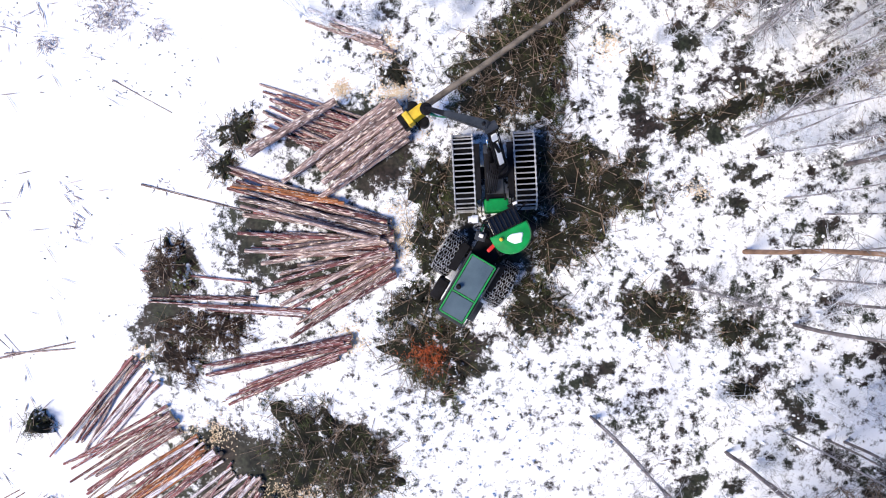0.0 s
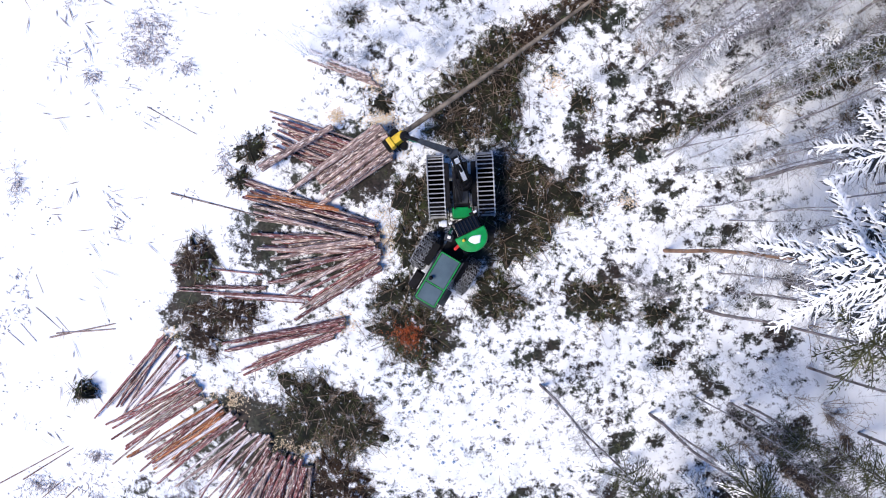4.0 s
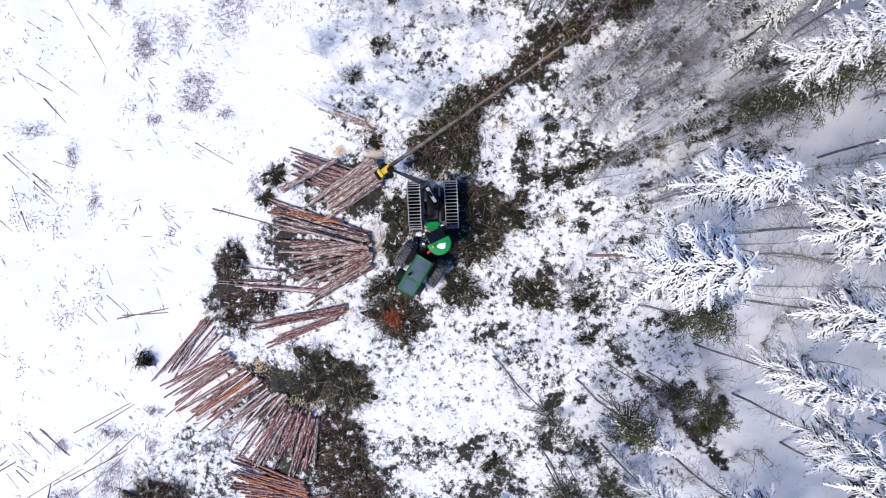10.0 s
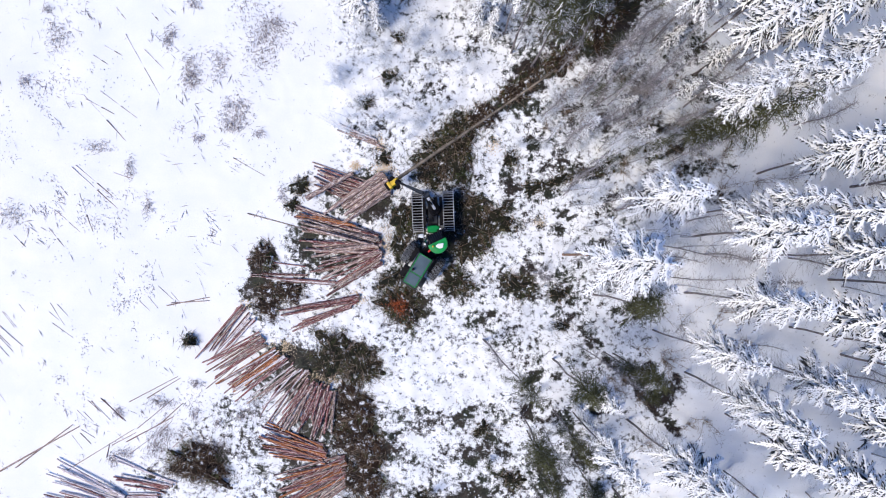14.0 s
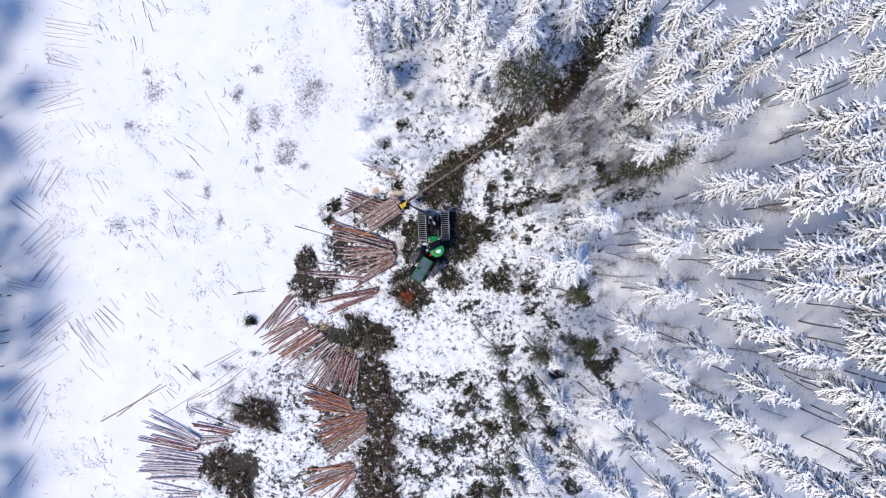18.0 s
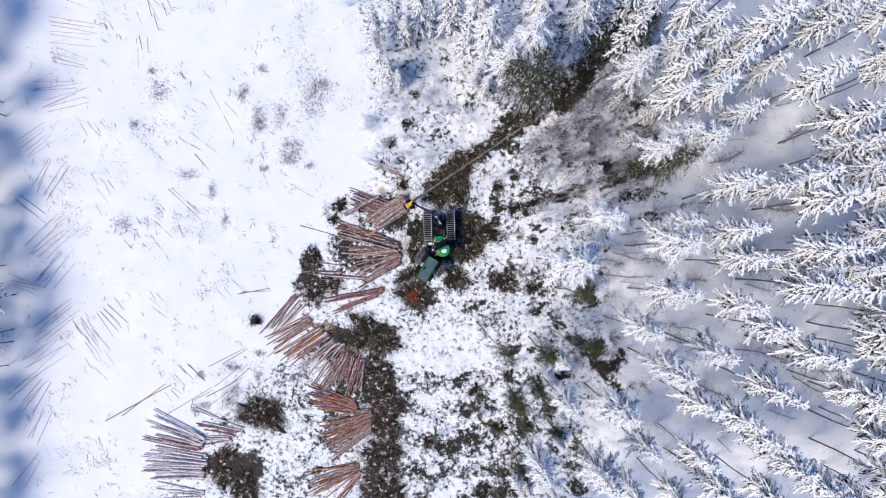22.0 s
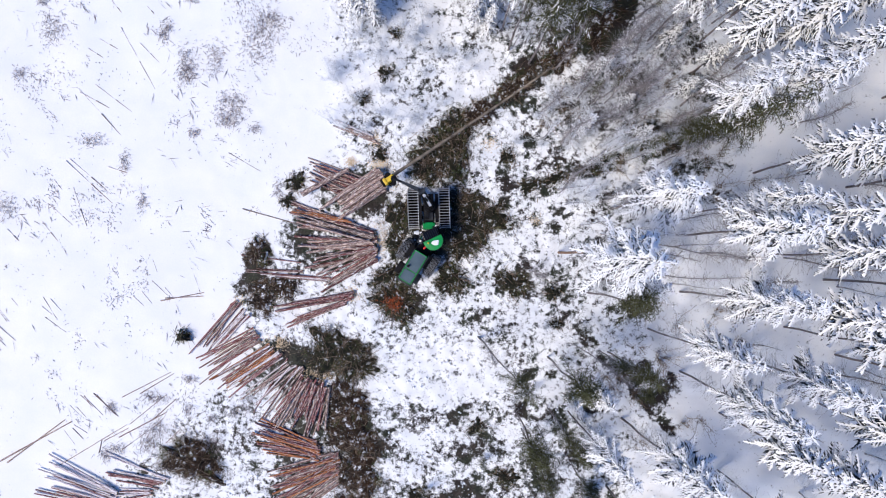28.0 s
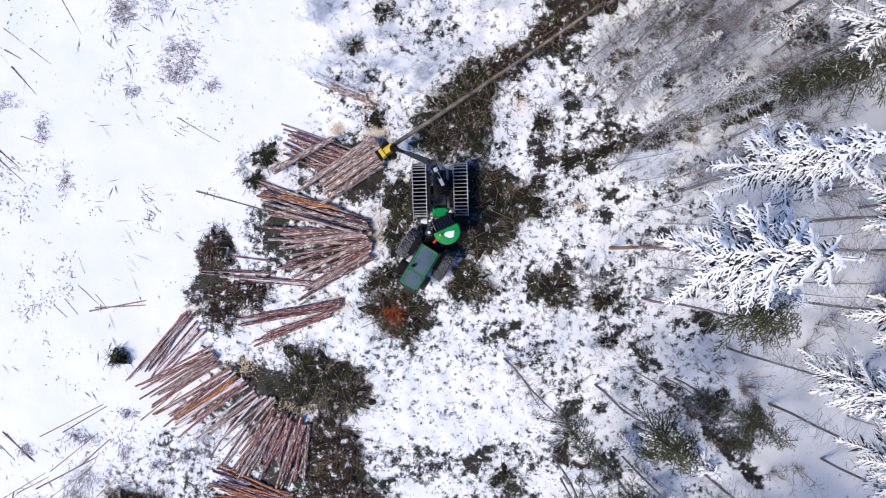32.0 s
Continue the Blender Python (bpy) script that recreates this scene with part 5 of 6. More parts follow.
    if rusty:
        n = int(420 * rusty)
        px, py, q = spot(n, 0.25)
        base = np.stack([px, py, height * 1.15 + rng.uniform(0, 0.08, n)], 1)
        phi = rng.uniform(0, 2 * np.pi, n)
        d = np.stack([np.cos(phi), np.sin(phi), np.zeros(n)], 1) * rng.uniform(0.04, 0.16, n)[:, None]
        mesh_part("rusty_needles", array_mesh("rusty_needles", *blades(base, base + d, 0.008, 0.01), RUST_NEEDLE), ob, "orange dead needles", "stuff")
    return ob


HEAPS_NEAR = [(2.95, 6.90, 1.9, 1.9, 0, 0.7), (1.67, 5.53, 1.1, 0.9, 20, 0.5), (5.25, 2.36, 1.9, 1.6, -20, 0.4), (4.46, 0.57, 1.2, 1.2, 0, 0.35), (3.47, -1.93, 1.0, 1.1, 10, 0.4),
              (-0.33, -3.65, 1.5, 1.25, -30, 0.5), (-0.93, -1.84, 1.0, 0.7, 15, 0.3), (-0.37, 2.26, 0.7, 1.3, 8, 0.4), (-0.43, 0.37, 0.6, 0.9, 0, 0.25), (-4.37, -7.30, 2.2, 1.5, -15, 0.5),
              (-2.86, -8.11, 1.3, 1.2, 0, 0.4), (-10.06, -0.54, 0.85, 0.95, 0, 0.5), (-8.57, -2.95, 1.7, 0.75, -8, 0.35), (-9.70, -3.86, 0.95, 0.85, 0, 0.3)]
HEAPS_FAR = [(7.9, -2.1, 1.2, 0.8, -10, 0.25), (10.6, -2.7, 0.6, 0.45, 0, 0.25), (11.0, -4.9, 0.5, 0.3, 0, 0.2), (-3.69, -10.77, 1.4, 1.5, 5, 0.45), (-3.29, -13.04, 1.6, 1.5, 0, 0.5), (-2.79, -15.93, 1.7, 1.7, 5, 0.5), (-3.01, -19.06, 1.8, 1.8, -5, 0.5),
             (-2.82, -22.63, 1.7, 2.0, 0, 0.5), (-2.94, -26.02, 1.7, 1.8, 0, 0.5), (-14.55, -15.37, 2.2, 1.4, -20, 0.9), (-18.37, -20.53, 1.2, 2.0, -25, 0.6), (-16.02, -22.31, 1.3, 1.6, 20, 0.5),
             (5.0, 9.5, 1.2, 0.8, 35, 0.3), (7.6, 11.4, 1.3, 0.7, 36, 0.3), (10.6, 13.4, 1.4, 0.8, 36, 0.3), (13.2, 15.6, 1.5, 0.9, 45, 0.3), (3.64, 8.86, 1.0, 0.8, 10, 0.4)]
HEAPS_SOUTH = [(5.6, -12.2, 0.7, 0.5, 40, 0.2), (7.8, -15.8, 0.9, 0.6, -20, 0.25), (6.6, -22.0, 0.9, 0.7, 30, 0.25), (1.4, -17.4, 0.6, 0.5, 0, 0.2),
               (8.8, 4.6, 0.8, 0.5, 20, 0.2), (7.2, 6.6, 0.6, 0.6, 0, 0.2), (10.6, 5.2, 1.0, 0.4, 18, 0.2), (13.2, 6.0, 1.1, 0.4, 18, 0.2), (15.6, 18.8, 1.8, 1.0, 50, 0.3),
               (14.4, 6.7, 1.5, 0.5, 17, 0.2), (17.0, 7.5, 1.6, 0.6, 17, 0.25), (19.6, 8.3, 1.6, 0.7, 17, 0.25), (22.2, 9.1, 1.5, 0.6, 17, 0.25)]
for i, (x, y, rx, ry, turn, h) in enumerate(HEAPS_NEAR + HEAPS_FAR + HEAPS_SOUTH):
    brush_heap(x, y, rx, ry, turn, h, 300 + i, 1.6 if (x, y) == (-0.33, -3.65) else 0.0, 1.0, NEEDLE_BROWN if (-4.2 < x < -2.5 and y < -10) or (x > 4 and y > 9) or x < -8 else None)
for i, (x, y, r) in enumerate([(-1.35, 12.14, 0.5), (-2.92, 10.43, 0.45), (-0.65, 15.01, 0.4), (-1.6, 6.63, 0.45), (-7.46, 4.58, 0.6), (-7.99, 3.24, 0.45)]):
    brush_heap(x, y, r, r * 1.3, 30 * i, 0.22, 390 + i)
brush_heap(-15.31, -6.47, 0.5, 0.42, 0, 0.9, 380)


def scattered(n, seed, power, scale, least):
    rng = np.random.default_rng(seed)
    x, y = rng.uniform(-28, 30, n), rng.uniform(-28, 28, n)
    patch = np.array([noise.noise(Vector((a * scale, b * scale, seed * 1.0))) for a, b in zip(x, y)])
    keep = rng.uniform(0, 1, n) < density(x, y) * np.clip(0.02 + power * (patch - least), 0.015, 1)
    return rng, x[keep], y[keep]


def undergrowth(name, n, seed, power, scale, least, size, mat, label, stalks, flat):
    """Low tufts of heath and bilberry twigs poking through the snow, as one cover."""
    rng, x, y = scattered(n, seed, power, scale, least)
    m = len(x)
    z = ground_z(x, y) + 0.02
    s = rng.uniform(*size, m)
    a, b, w = [], [], []
    for k in range(stalks):
        phi = rng.uniform(0, 2 * np.pi, m)
        off = rng.uniform(0, 0.35, m) * s
        foot = np.stack([x + np.cos(phi) * off, y + np.sin(phi) * off, z], 1)
        p2 = phi + rng.uniform(-0.8, 0.8, m)
        way = np.stack([np.cos(p2), np.sin(p2), rng.uniform(flat * 0.4, flat, m)], 1)
        a.append(foot)
        b.append(foot + way * (s * rng.uniform(0.5, 1.0, m))[:, None])
        w.append(s * rng.uniform(0.016, 0.045, m))
    me = array_mesh(name, *blades(np.concatenate(a), np.concatenate(b), np.concatenate(w), 0.01), mat)
    return tagged(new(name, me), label, "undergrowth", kind="stuff")


undergrowth("heath", 125000, 3, 2.6, 1.3, 0.12, (0.035, 0.10), TUFT, "dark dry heath twigs poking out of the snow", 6, 0.7)
undergrowth("bilberry_moss", 60000, 4, 3.5, 0.9, 0.26, (0.05, 0.15), MOSS, "low dark green bilberry and moss between the snow", 11, 0.5)
undergrowth("fallen_twigs", 6000, 5, 0.8, 0.8, 0.0, (0.25, 0.7), TWIG, "fallen grey-brown twigs scattered on the snow", 2, 0.12)


def snow_clumps(n, seed):
    """Small clumps of snow caught on tussocks and buried branches, uneven in size and outline."""
    rng = np.random.default_rng(seed)
    x, y = rng.uniform(-13, 20, n), rng.uniform(-25, 19, n)
    here = np.array([noise.noise(Vector((a * 0.7, b * 0.7, 31.0))) for a, b in zip(x, y)])
    keep = (rng.uniform(0, 1, n) < np.clip(density(x, y), 0, 1) * np.clip(0.45 + 1.3 * here, 0.05, 1)) & (np.hypot((x - 1.6) / 2.6, (y - 1.6) / 4.2) > 1) & ((x > -1) | (y < -16) | (y > 7))
    keep &= np.array([off_trail(a, b) > 1.3 for a, b in zip(x, y)])
    x, y = x[keep], y[keep]
    m, sides = len(x), 5
    r = 0.025 + 0.075 * rng.uniform(0, 1, m) ** 2.0
    h = r * rng.uniform(0.3, 0.6, m)
    z = ground_z(x, y) + rng.uniform(0.05, 0.12, m)
    ang = np.arange(sides) * 2 * np.pi / sides + rng.uniform(0, 1, (m, 1))
    wide = r[:, None] * rng.uniform(0.7, 1.35, (m, sides))
    low = np.stack([x[:, None] + np.cos(ang) * wide, y[:, None] + np.sin(ang) * wide * 0.85, np.broadcast_to((z - 0.10)[:, None], (m, sides))], -1)
    high = np.stack([x[:, None] + np.cos(ang) * wide * 0.72, y[:, None] + np.sin(ang) * wide * 0.6, z[:, None] + h[:, None] * rng.uniform(0.55, 0.85, (m, sides))], -1)
    top = np.stack([x, y, z + h], -1)[:, None]
    i = np.arange(sides)
    j = (i + 1) % sides
    tri = np.concatenate([np.stack([i, j, j + sides], 1), np.stack([i, j + sides, i + sides], 1), np.stack([i + sides, j + sides, np.full(sides, 2 * sides)], 1)])
    faces = (tri[None] + (np.arange(m) * (2 * sides + 1))[:, None, None]).reshape(-1, 3)
    me = array_mesh("snow_clumps", np.concatenate([low, high, top], 1).reshape(-1, 3), faces, TREE_SNOW, True)
    return tagged(new("snow_clumps", me), "small clumps of snow caught on tussocks and branches", "snow", kind="stuff")


snow_clumps(10000, 45)


def clearing_litter(n, seed, mat, lengths, widths, power, label):
    """Small twigs and bark flakes strewn in loose patches over the clearing."""
    rng = np.random.default_rng(seed)
    x, y = rng.uniform(-38, -5, n), rng.uniform(-28, 28, n)
    patch = np.array([noise.noise(Vector((a * 0.22, b * 0.22, 40.0 + seed))) + 0.7 * noise.noise(Vector((a * 0.9, b * 0.9, 50.0))) for a, b in zip(x, y)])
    keep = (x < edge_x(y) + 1) & (rng.uniform(0, 1, n) < np.clip(power * (patch - 0.28), 0.004, 1))
    x, y = x[keep], y[keep]
    m = len(x)
    phi = rng.normal(-0.95, 0.7, m)
    a = np.stack([x, y, ground_z(x, y) + 0.03], 1)
    b = a + np.stack([np.cos(phi), np.sin(phi), np.full(m, 0.05)], 1) * rng.uniform(*lengths, m)[:, None]
    return tagged(new("clearing_litter", array_mesh("clearing_litter", *blades(a, b, rng.uniform(*widths, m), 0.008), mat)), label, "litter", kind="stuff")


clearing_litter(60000, 6, LITTER_GREY, (0.06, 0.34), (0.008, 0.022), 2.6, "small grey twigs strewn on the snowy clearing")
clearing_litter(24000, 8, TUFT, (0.04, 0.14), (0.012, 0.028), 1.6, "dark bark flakes strewn on the snowy clearing")
clearing_litter(6000, 9, LITTER_GREY, (0.3, 1.3), (0.006, 0.014), 1.2, "thin grey branches strewn on the snowy clearing")
clearing_litter(5200, 12, LITTER_GREY, (0.3, 0.95), (0.014, 0.032), 2.6, "short frosted sticks strewn in rows on the snowy clearing")


def twig_patches(spots, seed):
    """Loose patches of frosted twigs that stick out of the open snow."""
    rng = np.random.default_rng(seed)
    a, b, w = [], [], []
    for x, y, rx, ry in spots:
        n = int(260 * rx * ry + 50)
        px, py = x + rng.normal(0, 0.55 * rx, n), y + rng.normal(0, 0.55 * ry, n)
        phi = rng.normal(-0.9, 0.9, n)
        foot = np.stack([px, py, ground_z(px, py) + 0.02], 1)
        a.append(foot)
        b.append(foot + np.stack([np.cos(phi), np.sin(phi), rng.uniform(0.1, 0.8, n)], 1) * rng.uniform(0.08, 0.42, n)[:, None])
        w.append(rng.uniform(0.007, 0.020, n))
    me = array_mesh("frosted_twigs", *blades(np.concatenate(a), np.concatenate(b), np.concatenate(w), 0.006), LITTER_GREY)
    return tagged(new("frosted_twigs", me), "frosted twigs sticking out of the open snow", "undergrowth", kind="stuff")


twig_patches([(-25.03, 14.93, 0.81, 1.08), (-27.4, 11.86, 0.48, 0.38), (-22.03, 7.21, 1.08, 0.43), (-28.3, 2.41, 0.94, 0.67), (-10.22, 14.59, 1.34, 1.88), (-9.42, 15.9, 0.81, 0.67), (-13.3, 13.0, 0.67, 1.08), (-15.33, 12.72, 0.54, 1.34),
              (-12.34, 9.3, 1.21, 0.81), (-16.69, 15.09, 0.32, 0.81), (-25.71, 16.92, 0.38, 0.27), (-15.07, 17.2, 0.54, 0.38), (-19.7, 5.76, 0.38, 0.81), (-14.78, 7.95, 0.48, 0.38), (-18.46, 3.1, 0.38, 0.67), (-10.45, 8.26, 0.43, 0.22), (-8.8, 4.03, 0.38, 0.54)], 95)
twig_patches([(-17.4, -10.9, 0.9, 0.4), (-17.2, -13.1, 1.1, 0.7), (-17.8, -14.2, 0.8, 0.9), (-15.0, -11.7, 0.5, 0.5), (-13.3, -12.2, 0.3, 0.3), (-13.1, -14.1, 0.8, 0.7), (-11.7, -11.7, 0.5, 0.4), (-10.7, -11.1, 0.7, 0.7), (-15.0, -9.5, 0.6, 0.3),
              (-20.2, -14.7, 0.7, 0.5), (-21.0, -15.2, 0.4, 0.5), (-20.6, -11.7, 0.4, 0.4), (-15.2, 12.1, 0.9, 0.9), (-12.1, 10.3, 1.1, 0.5), (-12.3, 8.7, 0.9, 0.4), (-17.0, 14.7, 0.4, 0.7)], 96)


def shrub_mesh(seed, height, spread, stems, mat):
    """A leafless shrub furred with frost: forking stems and fine twigs."""
    rng = np.random.default_rng(seed)
    a, b, ra, rb = [], [], [], []
    for i in range(stems):
        phi, lean = rng.uniform(0, 6.28), rng.uniform(0.1, 0.7)
        p = np.array([rng.uniform(-0.1, 0.1), rng.uniform(-0.1, 0.1), 0])
        d = np.array([np.cos(phi) * lean * spread, np.sin(phi) * lean * spread, 1.0])
        h = height * rng.uniform(0.6, 1.0)
        for k in range(4):
            e = p + d * h / 4 + rng.normal(0, 0.05, 3)
            a.append(p), b.append(e), ra.append(0.013 - 0.002 * k), rb.append(0.011 - 0.002 * k)
            for j in range(4):
                f = rng.uniform(0, 6.28)
                s = p + (e - p) * rng.uniform(0, 1)
                tip = s + np.array([np.cos(f), np.sin(f), rng.uniform(0.1, 0.7)]) * rng.uniform(0.2, 0.6) * height * 0.25
                a.append(s), b.append(tip), ra.append(0.007), rb.append(0.003)
                for g in range(1):
                    f2 = f + rng.uniform(-1, 1)
                    s2 = s + (tip - s) * rng.uniform(0.3, 0.9)
                    a.append(s2), b.append(s2 + np.array([np.cos(f2), np.sin(f2), rng.uniform(0, 0.4)]) * rng.uniform(0.1, 0.3)), ra.append(0.006), rb.append(0.0025)
            p = e
    return array_mesh("stems", *rods(np.array(a), np.array(b), np.array(ra), np.array(rb), 3), mat)


SHRUBS = [shrub_mesh(500 + i, (1.6, 2.2, 2.8, 1.3)[i], 1.0, (7, 6, 6, 8)[i], FROST) for i in range(4)]
BROWN_SHRUBS = [shrub_mesh(520 + i, (1.5, 2.4)[i], 1.2, 6, TWIG) for i in range(2)]


def shrubs(n, x0, x1, y0, y1, seed):
    rng = np.random.default_rng(seed)
    for i in range(n):
        x, y = rng.uniform(x0, x1), rng.uniform(y0, y1)
        if x < float(edge_x(y)) + 0.3 or off_trail(x, y) < 1.6:
            continue
        ob = thing("frosted_shrub", x, y, float(ground_z(x, y)) - 0.03, rng.uniform(0, 360), "leafless shrub furred with white frost", "shrub", "frosted shrubs")
        mesh_part("frosted_stem_mass", SHRUBS[i % 4], ob, "", "stuff")


def brown_shrubs(n, x0, x1, y0, y1, seed):
    rng = np.random.default_rng(seed)
    for i in range(n):
        x, y = rng.uniform(x0, x1), rng.uniform(y0, y1)
        if off_trail(x, y) < 1.6:
            continue
        ob = thing("leafless_shrub", x, y, float(ground_z(x, y)) - 0.03, rng.uniform(0, 360), "leafless brown shrub between the spruces", "shrub", "leafless brown shrubs")
        mesh_part("brown_stem_mass", BROWN_SHRUBS[i % 2], ob, "", "stuff")


brown_shrubs(18, 14.0, 24.0, -13.0, -3.0, 611)
brown_shrubs(16, 9.0, 19.0, 8.0, 17.0, 612)
brown_shrubs(12, 17.0, 27.0, -2.0, 6.0, 613)
brown_shrubs(14, 14.5, 22.5, 3.5, 8.5, 614)
shrubs(52, -6.0, 1.5, 8.0, 16.5, 601)
shrubs(20, 0.5, 8.0, 7.5, 15.0, 605)
shrubs(16, 8.5, 14.5, 4.5, 10.5, 602)
shrubs(16, 12.5, 19.0, -6.0, 7.0, 606)
shrubs(26, 10.0, 20.0, 8.5, 16.5, 607)
shrubs(14, 15.0, 23.0, 3.0, 9.0, 608)
shrubs(12, 8.0, 16.0, -14.0, -1.5, 603)
shrubs(14, -12.0, -5.0, 15.5, 26.0, 604)


def chips(x, y, rx, ry, n, seed):
    """Sawdust and chips sprayed on the snow where the logs were cut."""
    rng = np.random.default_rng(seed)
    px, py = x + rng.normal(0, rx, n), y + rng.normal(0, ry, n)
    phi = rng.uniform(0, 6.28, n)
    a = np.stack([px, py, ground_z(px, py) + rng.uniform(0.03, 0.09, n)], 1)
    b = a + np.stack([np.cos(phi), np.sin(phi), np.zeros(n)], 1) * rng.uniform(0.03, 0.1, n)[:, None]
    return tagged(new("sawdust", array_mesh("sawdust", *blades(a, b, 0.025, 0.006), SAWDUST)), "pale yellow sawdust sprayed on the snow", "sawdust", kind="stuff")


for i, (x, y, rx, ry, n) in enumerate([(-1.61, 5.83, 0.35, 0.25, 420), (-3.60, 6.03, 0.2, 0.25, 240), (-1.52, 0.72, 0.28, 0.6, 600), (-0.92, 4.94, 0.3, 0.4, 300), (-8.62, -6.80, 0.4, 0.35, 420), (-5.70, -8.94, 0.7, 0.25, 420),
                                       (-3.14, -3.05, 0.3, 0.3, 300), (6.01, 7.49, 0.25, 0.3, 160), (-1.90, 7.60, 0.2, 0.3, 200), (-11.31, -3.87, 0.3, 0.2, 120), (-4.96, -19.70, 0.5, 0.3, 250), (9.21, 2.26, 0.3, 0.2, 120)]):
    chips(x, y, rx, ry, n, 700 + i)

# ---- the forest harvester ----
HARV = thing("forest_harvester", 1.95, 2.91, float(ground_z(1.95, 2.91)), 3, "green and black forest harvester with tracked bogies and chained wheels", "harvester")
HM_INV = HARV.matrix_basis.inverted()
REAR = pose(-0.805, -3.32, 0, 0, 0, -33.4)
CAB = pose(0.34, -2.13, 0, 0, 0, 23)


def at_world(x, y, z):
    return HM_INV @ Vector((x, y, z))


def block_bm(size, m, bevel=0.02, taper=1.0, segments=2):
    bm = bmesh.new()
    bmesh.ops.create_cube(bm, size=1)
    bmesh.ops.transform(bm, matrix=Matrix.Diagonal((*size, 1)), verts=bm.verts)
    for v in bm.verts:
        if v.co.z > 0:
            v.co.x *= taper
            v.co.y *= taper
    if bevel:
        bmesh.ops.bevel(bm, geom=bm.edges[:], offset=bevel, segments=segments, affect="EDGES", profile=0.6)
    bmesh.ops.transform(bm, matrix=m, verts=bm.verts)
    return bm


def block(name, parent, size, m, mat, bevel=0.02, taper=1.0, label=""):
    return part(name, block_bm(size, m, bevel, taper), mat, parent, label)


def lathe(name, parent, profile, m, mat, sides=28, label=""):
    """A turned body: rows of (radius, height) along the local z axis."""
    bm = bmesh.new()
    rows = [[bm.verts.new((r * math.cos(2 * math.pi * i / sides), r * math.sin(2 * math.pi * i / sides), z)) for i in range(sides)] for r, z in profile]
    for a, b in zip(rows, rows[1:]):
        for i in range(sides):
            bm.faces.new((a[i], a[(i + 1) % sides], b[(i + 1) % sides], b[i]))
    bm.faces.new(rows[0][::-1])
    bm.faces.new(rows[-1])
    bmesh.ops.recalc_face_normals(bm, faces=bm.faces)
    bmesh.ops.transform(bm, matrix=m, verts=bm.verts)
    return part(name, bm, mat, parent, label)


def bar(name, parent, points, radius, mat, sides=8, label=""):
    """A round bar or hose along points."""
    p = np.array([tuple(q) for q in points])
    me = array_mesh(name, *tube(p, radius, sides), mat, True)
    return mesh_part(name, me, parent, label)


def arc(a, b, drop, n=10):
    a, b = Vector(a), Vector(b)
    return [a.lerp(b, i / n) - Vector((0, 0, drop * math.sin(math.pi * i / n))) for i in range(n + 1)]


def beam(name, parent, a, b, w0, h0, w1, h1, mat, label="", bevel=0.025):
    """A welded box beam from a to b with its own width and height at each end."""
    a, b = Vector(a), Vector(b)
    d = b - a
    side = d.cross(Vector((0, 0, 1))).normalized()
    up = side.cross(d).normalized()
    bm = bmesh.new()
    ends = []
    for c, w, h in ((a, w0, h0), (a.lerp(b, 0.12), w0 * 1.08, h0 * 1.08), (a.lerp(b, 0.85), w1 * 1.05, h1 * 1.1), (b, w1, h1)):
        ends.append([bm.verts.new(c + side * sx * w / 2 + up * sz * h / 2) for sx, sz in ((-1, -1), (1, -1), (1, 1), (-1, 1))])
    for p, q in zip(ends, ends[1:]):
        for i in range(4):
            bm.faces.new((p[i], p[(i + 1) % 4], q[(i + 1) % 4], q[i]))
    bm.faces.new(ends[0][::-1])
    bm.faces.new(ends[-1])
    bmesh.ops.recalc_face_normals(bm, faces=bm.faces)
    bmesh.ops.bevel(bm, geom=bm.edges[:], offset=bevel, segments=2, affect="EDGES")
    return part(name, bm, mat, parent, label)


# front bogies: two tyres a side inside a steel track of cross bars
def shoe_mesh():
    bm = block_bm((0.74, 0.052, 0.05), Matrix.Identity(4), 0.012, 0.85, 1)
    for sx in (-1, 1):
        extra = block_bm((0.075, 0.125, 0.085), pose(sx * 0.345, 0, 0.02), 0.015, 0.8, 1)
        tmp = bpy.data.meshes.new("lug")
        extra.to_mesh(tmp)
        extra.free()
        bm.from_mesh(tmp)
        bpy.data.meshes.remove(tmp)
    me = bpy.data.meshes.new("track_shoe")
    bm.to_mesh(me)
    bm.free()
    me.materials.append(WORN_STEEL)
    return me


SHOE = shoe_mesh()


def track_point(s, half=0.70, r=0.645):
    """Place and slope on a track's loop at s from 0 to 1: y, z and turn."""
    straight, bend = 2 * half, math.pi * r
    d = (s % 1) * (2 * straight + 2 * bend)
    if d < straight:
        return -half + d, r, 0.0
    d -= straight
    if d < bend:
        a = d / r
        return half + r * math.sin(a), r * math.cos(a), -a
    d -= bend
    if d < straight:
        return half - d, -r, -math.pi
    a = (d - straight) / r
    return -half - r * math.sin(a), -r * math.cos(a), -math.pi - a


